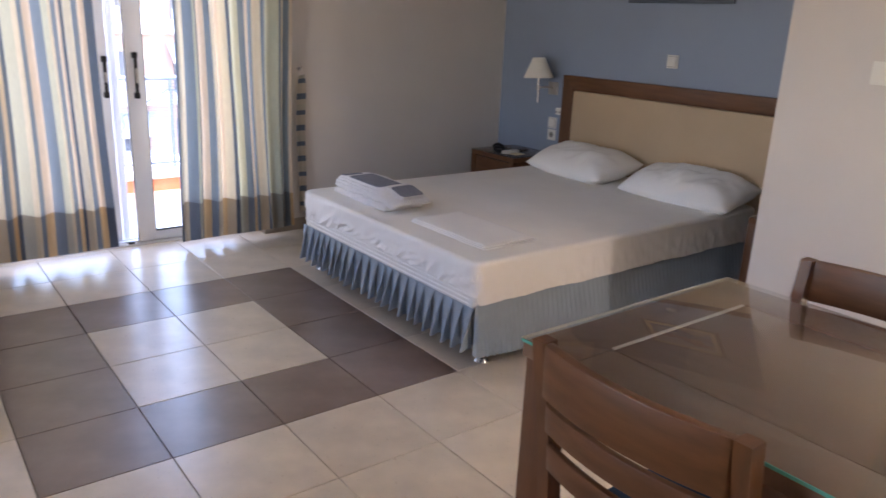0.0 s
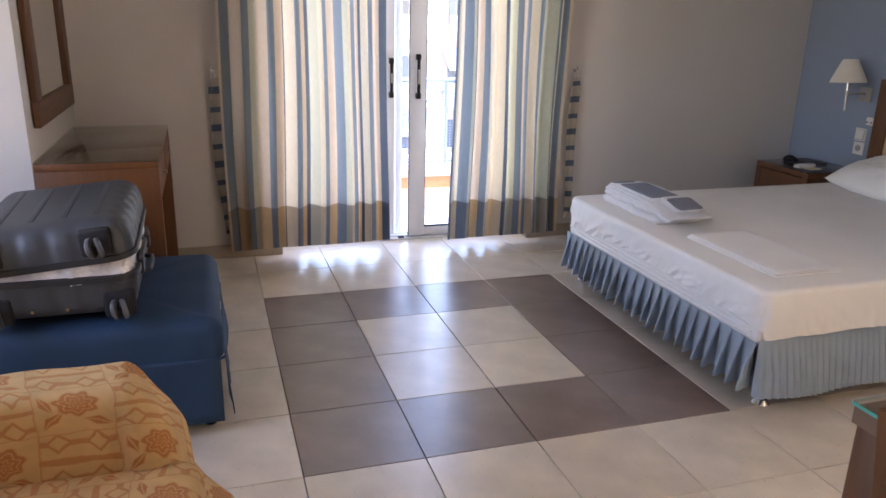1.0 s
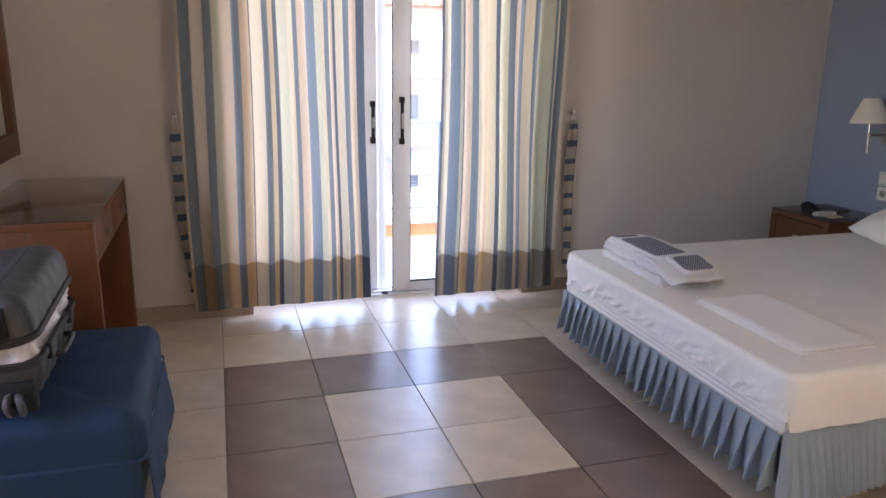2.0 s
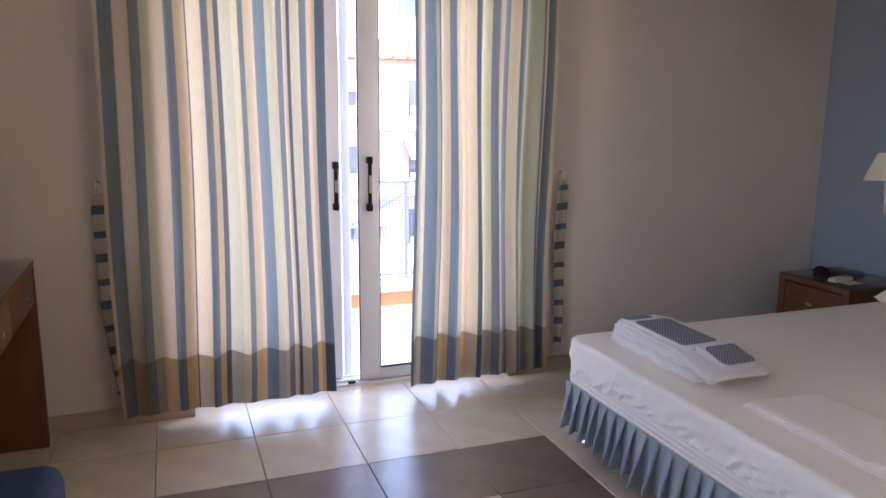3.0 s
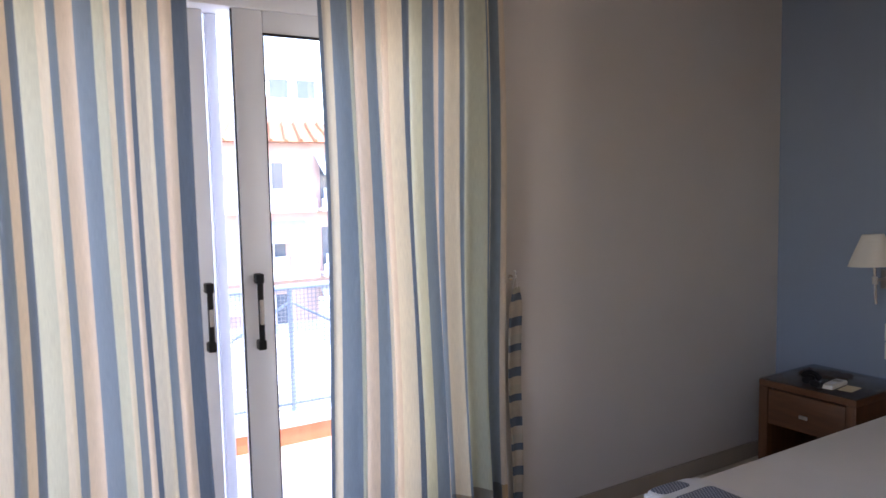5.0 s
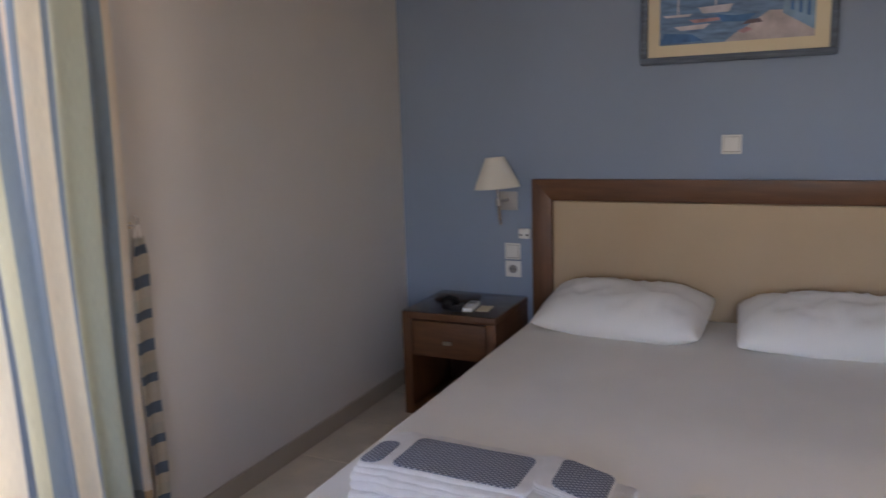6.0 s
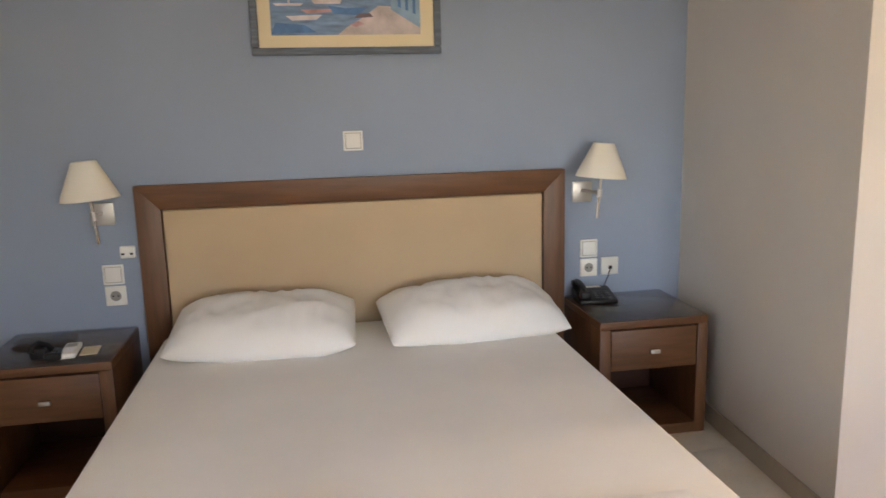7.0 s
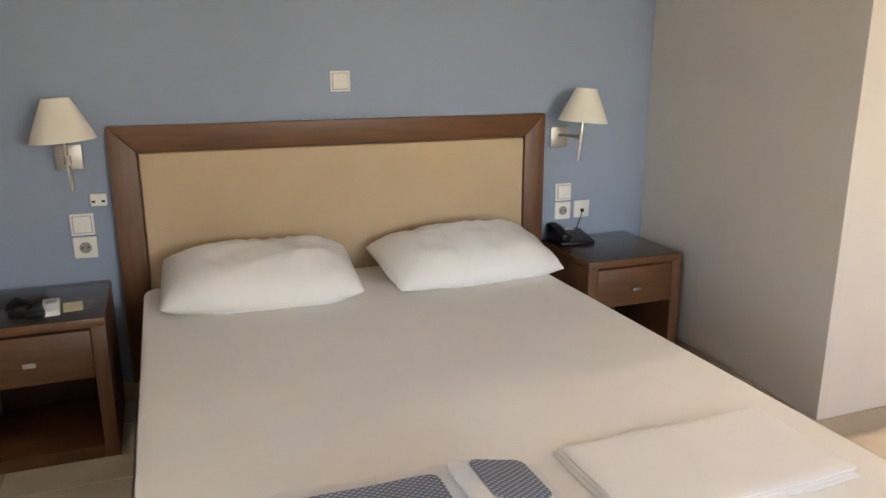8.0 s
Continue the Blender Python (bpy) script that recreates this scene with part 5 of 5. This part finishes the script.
zf = [CB + 0.115 + 0.009 * k for k in range(12)]
bm = drape(CX0 + 0.012, CX1 - 0.012, CY0 + 0.012, CY1 - 0.012, 0.06, [(-0.004, z) for z in zf][::-1], film_push, cap=False, step=0.010)
part("packed_film", bm, M_FOIL, case, "crumpled clear film bulging from the gap", smooth=60)
for k in range(4):
    x = CX0 + 0.10 + 0.095 * k
    part("ridge", tipped(box(x - 0.010, x + 0.010, CY0 + 0.10, CY1 - 0.10, CB + 0.290, CB + 0.2945, 0.002)), M_CASE, up)


def disc(c, lean, r, w):
    """A round-shouldered wheel half, its axle along x, leaned outwards."""
    bm = bmesh.new()
    n = 26
    prof = [(-w, 0.004), (-w, r * 0.62), (-w * 0.9, r * 0.80), (-w * 0.45, r * 0.96), (w * 0.2, r), (w, r * 0.95), (w, 0.004)]
    rows = [[bm.verts.new((a, q * math.cos(2 * math.pi * k / n), q * math.sin(2 * math.pi * k / n))) for k in range(n)] for a, q in prof]
    for a, b in zip(rows, rows[1:]):
        for k in range(n):
            bm.faces.new((a[k], a[(k + 1) % n], b[(k + 1) % n], b[k]))
    bm.faces.new(rows[0][::-1])
    bm.faces.new(rows[-1])
    flip = 180 if lean > 0 else 0
    bmesh.ops.transform(bm, matrix=Matrix.Translation(c) @ pose(0, 0, 0, 0, lean, lean * 1.2 + flip), verts=bm.verts)
    return bm


def caster(x, z, m=None, parent=None):
    """Twin wheel in a dark corner well on the near end of the case."""
    hb_ = bmesh.new()
    box(x - 0.050, x + 0.046, CY0 - 0.005, CY0 + 0.03, z - 0.042, z + 0.046, 0.012, 3, bm=hb_)
    wh = [disc((x - 0.013, CY0 - 0.030, z - 0.004), -10, 0.033, 0.008), disc((x + 0.013, CY0 - 0.030, z - 0.004), 10, 0.033, 0.008)]
    yoke = rod((x, CY0 - 0.002, z + 0.004), (x, CY0 - 0.040, z - 0.002), 0.017, 0.010)
    if m:
        for b in [hb_, yoke] + wh:
            bmesh.ops.transform(b, matrix=m, verts=b.verts)
    h = part("wheel_well", hb_, M_SEAL, parent, "black corner well")
    for b in wh:
        part("wheel", b, M_WHEEL, h, "grey rounded castor wheel")
    part("yoke", yoke, M_BLACK, h)


caster(CX1 - 0.055, CB + 0.042, None, case)
caster(CX0 + 0.075, CB + 0.042, None, case)
caster(CX1 - 0.10, CB + 0.225, tip, case)
caster(CX0 + 0.075, CB + 0.225, tip, case)
for x in (-0.56, -0.46):
    part("stud", rod((x, CY0 + 0.01, CB + 0.04), (x, CY0 - 0.003, CB + 0.04), 0.006, None, 12), M_CHROME, case)
for y in (2.78, 3.08):
    part("latch", box(CX1 - 0.002, CX1 + 0.014, y - 0.025, y + 0.025, CB + 0.10, CB + 0.15, 0.004), M_CASEDARK, case)
part("side_handle", tube([(CX1, 2.83, CB + 0.085), (CX1 + 0.022, 2.84, CB + 0.085), (CX1 + 0.026, 2.92, CB + 0.085), (CX1 + 0.022, 3.0, CB + 0.085), (CX1, 3.01, CB + 0.085)], 0.009, 10), M_CASEDARK, case, "dark grey side handle")

# ---- sofa under its gold cover ----
sofa = thing("sofa", (-0.55, 1.2, 0), "sofa under a gold throw with rust-red flowers", "sofa")


def planar_uv(bm, ax):
    uvl = bm.loops.layers.uv.new("UVMap")
    for f in bm.faces:
        for loop in f.loops:
            c = loop.vert.co
            loop[uvl].uv = (c.x + c.y * 0.3, c.z + c.y * 0.9) if ax == "y" else (c.y, c.x + c.z)
    return bm


def throw_push(i, k, x, y, nx, ny, off, z):
    f = max(0.0, (0.64 - z) / 0.6)
    v = 0.03 * noise.noise(Vector((x * 5, y * 5, z * 5))) + 0.014 * noise.noise(Vector((x * 13, y * 13, z * 9)))
    flare = 0.0
    if nx > 0.2:
        flare = nx * (0.22 * f + 0.016 * math.sin(z * 21 + y * 9))
    return off + f * v * 1.3 + flare, 0.010 * noise.noise(Vector((x * 6, y * 6, 2))) if z > 0.6 else 0.0


prof = [(-0.075, 0.622), (-0.05, 0.620)] + [(-0.035 + 0.035 * math.cos(radians(a)), 0.582 + 0.038 * math.sin(radians(a))) for a in (75, 55, 35, 15, 0)] + [(0.0, 0.55), (0.0, 0.5), (0.0, 0.45), (0.0, 0.4), (0.0, 0.33), (0, 0.26), (0, 0.18), (0, 0.1), (0, 0.04)]
keep_uv("throw", planar_uv(drape(-1.0, -0.185, 1.745, 1.935, 0.04, prof, throw_push, step=0.012), "y"), M_FLORAL, sofa, "gold throw with rust-red flowers over the arm")
prof = [(-0.2, 0.445), (-0.1, 0.442)] + [(-0.05 + 0.05 * math.cos(radians(a)), 0.39 + 0.05 * math.sin(radians(a))) for a in (80, 60, 40, 20, 0)] + [(0, 0.3), (0, 0.2), (0, 0.04)]
keep_uv("seat", planar_uv(drape(-0.98, -0.06, 0.42, 1.775, 0.06, prof, lambda i, k, x, y, nx, ny, off, z: (off + 0.012 * noise.noise(Vector((x * 5, y * 5, z * 5))), 0.0)), "x"), M_FLORAL, sofa)
part("back", box(-1.10, -0.86, 0.40, 1.90, 0.04, 0.78, 0.06, 4), M_FLORAL, sofa)
for x, y in ((-1.05, 0.5), (-0.12, 0.5), (-1.05, 1.8), (-0.2, 1.8)):
    part("leg", rod((x, y, 0), (x, y, 0.06), 0.02), M_DARKWOOD, sofa)

# ---- dining table and chairs ----
TX0, TX1, TY0, TY1, TT = 0.995, 1.735, -0.06, 1.055, 0.792
table = thing("dining_table", ((TX0 + TX1) / 2, (TY0 + TY1) / 2, 0), "brown wooden dining table under a clear glass plate", "dining table")
F = 0.128
M_TABLE = mat("table_wood", (0.18, 0.105, 0.068), 0.38, var=0.10, scale=5, stretch=(9, 1, 1))
for q in ((TX0, TX1, TY1 - F, TY1), (TX0, TX1, TY0, TY0 + F), (TX0, TX0 + F, TY0 + F + 0.003, TY1 - F - 0.003), (TX1 - F, TX1, TY0 + F + 0.0015, TY1 - F - 0.0015)):
    part("top_frame", box(*q, TT - 0.032, TT, 0.0015), M_TABLE, table)
part("top_panel", box(TX0 + F + 0.004, TX1 - F - 0.004, TY0 + F + 0.004, TY1 - F - 0.004, TT - 0.03, TT - 0.001, 0.0015), M_TABLE, table)
# reflection along the north groove, drawn as a thin pale strip
part("groove_glint", box(TX0 + F + 0.004, TX1 - F - 0.004, TY1 - F - 0.0045, TY1 - F + 0.0045, TT - 0.002, TT + 0.0003), M_GROOVEGLINT, table, "pale strip painting the bright reflection in the groove")
for q in ((TX0 + 0.03, TX1 - 0.03, TY1 - 0.05, TY1 - 0.03), (TX0 + 0.03, TX1 - 0.03, TY0 + 0.03, TY0 + 0.05), (TX0 + 0.03, TX0 + 0.05, TY0 + 0.051, TY1 - 0.051), (TX1 - 0.05, TX1 - 0.03, TY0 + 0.051, TY1 - 0.051)):
    part("apron", box(*q, TT - 0.11, TT - 0.033, 0.002), M_WOODX, table)
for x in (TX0 + 0.006, TX1 - 0.072):
    for y in (TY0 + 0.006, TY1 - 0.072):
        part("leg", box(x, x + 0.066, y, y + 0.066, 0, TT - 0.033, 0.004), M_WOODZ, table)
gt = part("glass_top", box(TX0 - 0.003, TX1 + 0.003, TY0 - 0.003, TY1 + 0.003, TT + 0.001, TT + 0.009, 0.002), M_TOPGLASS, table, "clear glass plate with a green edge")
gt.visible_shadow = False
bm = box(TX0 - 0.0055, TX0 - 0.0035, TY0, TY1, TT + 0.002, TT + 0.008)
part("glass_edge", bm, M_GREENEDGE, gt, "green ground glass edge", smooth=0)
# the far edge's whitish highlight is put into its colour
part("glass_edge", box(TX0, TX1, TY1 + 0.0035, TY1 + 0.0055, TT + 0.002, TT + 0.008), M_EDGEHIGHLIGHT, gt, "ground glass edge painted pale for its highlight", smooth=0)

chair = thing("dining_chair", (1.10, 0.705, 0), "brown wooden dining chair with a curved slatted back", "chair", "chairs at the table")


def bowed(y0, y1, z0, z1, x, bow, th):
    """A back slat bowed away from the sitter."""
    bm = bmesh.new()
    n = 16
    rows = []
    for k in range(n + 1):
        f = -1 + 2 * k / n
        xx = x - bow * (1 - f * f)
        y = y0 + (y1 - y0) * k / n
        up_ = 0.0
        rows.append([bm.verts.new(p) for p in ((xx, y, z0), (xx + th, y, z0), (xx + th - 0.004, y, z1 + up_), (xx - 0.004, y, z1 + up_))])
    for a, b in zip(rows, rows[1:]):
        for i in range(4):
            bm.faces.new((a[i], a[(i + 1) % 4], b[(i + 1) % 4], b[i]))
    bm.faces.new(rows[0][::-1])
    bm.faces.new(rows[-1])
    bmesh.ops.recalc_face_normals(bm, faces=bm.faces)
    bmesh.ops.bevel(bm, geom=[e for e in bm.edges if e.calc_face_angle(0) > 0.5], offset=0.003, segments=2, profile=0.5, affect="EDGES")
    return bm


CHX, CYL, CYR = 0.905, 0.925, 0.485
for y in (CYR, CYL - 0.03):
    bm = bmesh.new()
    rows = []
    for z, x in ((0.0, 0.885), (0.22, 0.925), (0.44, 0.945), (0.66, 0.925), (0.872, 0.888)):
        rows.append([bm.verts.new(p) for p in ((x, y, z), (x + 0.036, y, z), (x + 0.036, y + 0.03, z), (x, y + 0.03, z))])
    for a, b in zip(rows, rows[1:]):
        for i in range(4):
            bm.faces.new((a[i], a[(i + 1) % 4], b[(i + 1) % 4], b[i]))
    bm.faces.new(rows[0][::-1])
    bm.faces.new(rows[-1])
    part("back_leg", bm, M_WOODZ, chair, smooth=50)
part("top_rail", bowed(CYR + 0.031, CYL - 0.031, 0.765, 0.872, 0.893, 0.028, 0.022), M_WOODY, chair)
part("slat", bowed(CYR + 0.031, CYL - 0.031, 0.688, 0.746, 0.909, 0.028, 0.016), M_WOODY, chair)
part("slat", bowed(CYR + 0.031, CYL - 0.031, 0.602, 0.658, 0.922, 0.028, 0.016), M_WOODY, chair)
for y in (CYR + 0.005, CYL - 0.041):
    part("front_leg", box(1.315, 1.351, y, y + 0.036, 0, 0.425, 0.003), M_WOODZ, chair)
    part("side_rail", box(0.985, 1.314, y + 0.004, y + 0.030, 0.37, 0.425, 0.002), M_WOODX, chair)
part("front_rail", box(1.32, 1.345, CYR + 0.042, CYL - 0.042, 0.37, 0.425, 0.002), M_WOODY, chair)
part("seat", drape(0.985, 1.36, CYR + 0.004, CYL - 0.004, 0.03, [(-0.1, 0.475), (-0.04, 0.472), (-0.012, 0.462), (0.0, 0.445), (0.0, 0.427)], floor=True), M_COVER, chair, "dark blue padded seat")
copy_thing(chair, pose(1.665, 0.705, 0, 0, 0, 180))

# ---- balcony and the view ----
bf = solo("balcony_floor", box(-2.0, 5.5, 4.93, 6.55, -0.25, -0.03), M_TILE, "pale tiled balcony floor in daylight", "balcony floor", kind="structure", smooth=0)
solo("trim", box(0.3, 2.05, 4.86, 4.93, -0.12, -0.004), M_PLASTER, "white stone sill outside the door", "sill", kind="structure", smooth=0)
par = thing("balcony_kerb", (1.8, 6.33, -0.03), "low orange-painted balcony kerb with a white cap", "kerb", kind="structure")
part("kerb", box(-2.0, 5.5, 6.27, 6.42, -0.03, 0.075), M_ORANGE, par, smooth=0)
part("cap", box(-2.0, 5.5, 6.25, 6.44, 0.075, 0.145, 0.008), M_PLASTER, par, "white kerb cap")
rl = thing("balcony_railing", (1.8, 6.34, 0.145), "blue metal balcony railing with a darkened white wire mesh", "railing")
part("top_rail", rod((-2.0, 6.34, 0.885), (5.5, 6.34, 0.885), 0.018), M_RAIL, rl)
part("bottom_rail", rod((-2.0, 6.34, 0.19), (5.5, 6.34, 0.19), 0.010), M_RAIL, rl)
for x in (-1.0, 0.0, 0.98, 1.96, 2.94, 3.92, 4.9):
    part("post", rod((x, 6.34, 0.145), (x, 6.34, 0.885), 0.014), M_RAIL, rl)
    if x < 4.5:
        part("brace", rod((x, 6.34, 0.80), (x + 0.45, 6.34, 0.55), 0.008), M_RAIL, rl)
        part("brace", rod((x + 0.98, 6.34, 0.80), (x + 0.53, 6.34, 0.55), 0.008), M_RAIL, rl)
        part("ring", tube([(x + 0.49 + 0.11 * math.cos(a * math.pi / 10), 6.34, 0.52 + 0.11 * math.sin(a * math.pi / 10)) for a in range(21)], 0.008, 6), M_RAIL, rl)
bm = bmesh.new()
x = 0.6
while x < 3.6:
    box(x, x + 0.003, 6.318, 6.321, 0.16, 0.88, bm=bm)
    x += 0.024
z = 0.165
while z < 0.88:
    box(0.6, 3.6, 6.3215, 6.3245, z, z + 0.003, bm=bm)
    z += 0.024
tagged(part("wire_mesh", bm, M_MESH, rl, "white square wire mesh, darkened to stand out against the bright outdoors", smooth=0), kind="stuff")

solo("ground", box(-300, 300, 7, 400, -10.2, -10), M_GROUND, "grey street ground far below the balcony", "ground", kind="structure", smooth=0)


def block(x0, x1, y0, y1, z1, storeys, wall, label, roofed, windows):
    """A flat-fronted house seen from the balcony: storeys with balconies, awnings, doors and windows."""
    h = thing("apartment_building", ((x0 + x1) / 2, (y0 + y1) / 2, -10), label, "building", "buildings across the street")
    part("wall", box(x0, x1, y0, y1, -10, z1), wall, h, smooth=0)
    if roofed:
        bm = prism([(x0 - 0.8, y0 - 0.9), (x1 + 0.8, y0 - 0.9), (x1 + 0.8, y1 + 0.5), (x0 - 0.8, y1 + 0.5)], z1, z1 + 0.15)
        for v in bm.verts:
            if v.co.z > z1 + 0.1:
                v.co.x = (x0 + x1) / 2 + (v.co.x - (x0 + x1) / 2) * 0.82
                v.co.y = v.co.y + (1.9 if v.co.y < y1 else -1.9)
                v.co.z = z1 + 1.0
        rf = part("roof", bm, M_ROOF, h, "terracotta tiled roof", smooth=0)
        for k in range(24):
            xx = x0 - 0.7 + k * (x1 - x0 + 1.4) / 24
            part("roof_tile_row", rod((xx, y0 - 0.92, z1 + 0.05), (xx * 0.82 + (x0 + x1) / 2 * 0.18, y0 + 0.95, z1 + 1.03), 0.09, None, 6), M_ROOF, rf)
        top_ = part("stair_tower", box(x0 + 4.6, x0 + 8.2, y0 + 2.5, y0 + 6, z1 + 0.4, z1 + 2.4), wall, h, smooth=0)
        part("vent", box(x0 + 5.4, x0 + 6.2, y0 + 2.45, y0 + 2.5, z1 + 1.4, z1 + 1.9), M_AWNING, top_, smooth=0)
        for k in range(3):
            xx = x0 + 4.3 + k * 1.45
            hs = part("solar_heater", box(xx, xx + 0.95, y0 + 2.9, y0 + 3.0, z1 + 2.45, z1 + 3.4, m=None), M_WINDOW, top_, "dark solar water heater", smooth=0)
            part("tank", rod((xx - 0.1, y0 + 3.1, z1 + 3.45), (xx + 1.05, y0 + 3.1, z1 + 3.45), 0.22), M_FRAME, hs)
    for s in range(storeys):
        zf_ = z1 - 3.1 * (s + 1)
        for k in range(windows):
            xx = x0 + 0.8 + k * (x1 - x0 - 0.6) / windows
            b = part("balcony", box(xx - 0.3, xx + 2.5, y0 - 1.2, y0 - 0.001, zf_ - 0.15, zf_ + 0.0), M_PLASTER, h, smooth=0)
            part("parapet", box(xx - 0.3, xx + 2.5, y0 - 1.2, y0 - 1.1, zf_ + 0.001, zf_ + 0.45), M_PLASTER, b, smooth=0)
            part("balcony_panel", box(xx - 0.2, xx + 1.05, y0 - 1.17, y0 - 1.13, zf_ + 0.451, zf_ + 0.95), M_AWNING, b, smooth=0)
            part("balcony_panel", box(xx + 1.15, xx + 2.4, y0 - 1.17, y0 - 1.13, zf_ + 0.451, zf_ + 0.95), M_AWNING, b, smooth=0)
            w = part("window", box(xx + 0.1, xx + 1.3, y0 - 0.05, y0 + 0.02, zf_ + 0.02, zf_ + 2.15), M_WINDOW, h, smooth=0)
            part("window_frame", box(xx + 0.66, xx + 0.74, y0 - 0.08, y0 - 0.051, zf_ + 0.02, zf_ + 2.15), M_FRAME, w, smooth=0)
            if (k + s) % 2 == 0:
                bm = bmesh.new()
                q = [(xx - 0.2, y0 - 0.05, zf_ + 2.5), (xx + 2.3, y0 - 0.05, zf_ + 2.5), (xx + 2.3, y0 - 1.3, zf_ + 1.55), (xx - 0.2, y0 - 1.3, zf_ + 1.55)]
                lo = [bm.verts.new(p) for p in q]
                hi = [bm.verts.new((p[0], p[1], p[2] + 0.04)) for p in q]
                for i in range(4):
                    bm.faces.new((lo[i], lo[(i + 1) % 4], hi[(i + 1) % 4], hi[i]))
                bm.faces.new(lo[::-1])
                bm.faces.new(hi)
                part("awning", bm, M_AWNING, h, "sloping grey-blue awning", smooth=0)


block(7.5, 23.5, 36, 46, 3.6, 4, M_PINK, "pink apartment building with white balconies and a terracotta roof", True, 5)
block(-9, 5.5, 38, 48, 1.6, 3, M_PLASTER, "white apartment building with balconies", False, 4)
block(2, 9, 19, 25, -3.2, 2, M_PLASTER, "low white house below the balcony", False, 2)
block(11, 19, 21, 28, -2.6, 2, M_PLASTER, "low white house beyond the railing", False, 2)

# ---- floor tiles ----
S, FX, FY = 0.40, 0.213, 2.258


def tile_mesh(name, material):
    bm = box(0.0018, S - 0.0018, 0.0018, S - 0.0018, -0.009, 0.0, 0.0012, 1)
    me = bpy.data.meshes.new(name)
    bm.to_mesh(me)
    bm.free()
    me.materials.append(material)
    return me


light_tile, dark_tile = tile_mesh("tile", M_TILE), tile_mesh("tile", M_DARK)
for i in range(-5, 10):
    for j in range(-10, 7):
        inset = 0 <= i <= 3 and 0 <= j <= 3 and not (1 <= i <= 2 and 1 <= j <= 2)
        t = new("tile", dark_tile if inset else light_tile)
        t.parent = floor
        t.location = (FX + i * S, FY + j * S, random.uniform(-0.0003, 0.0003))
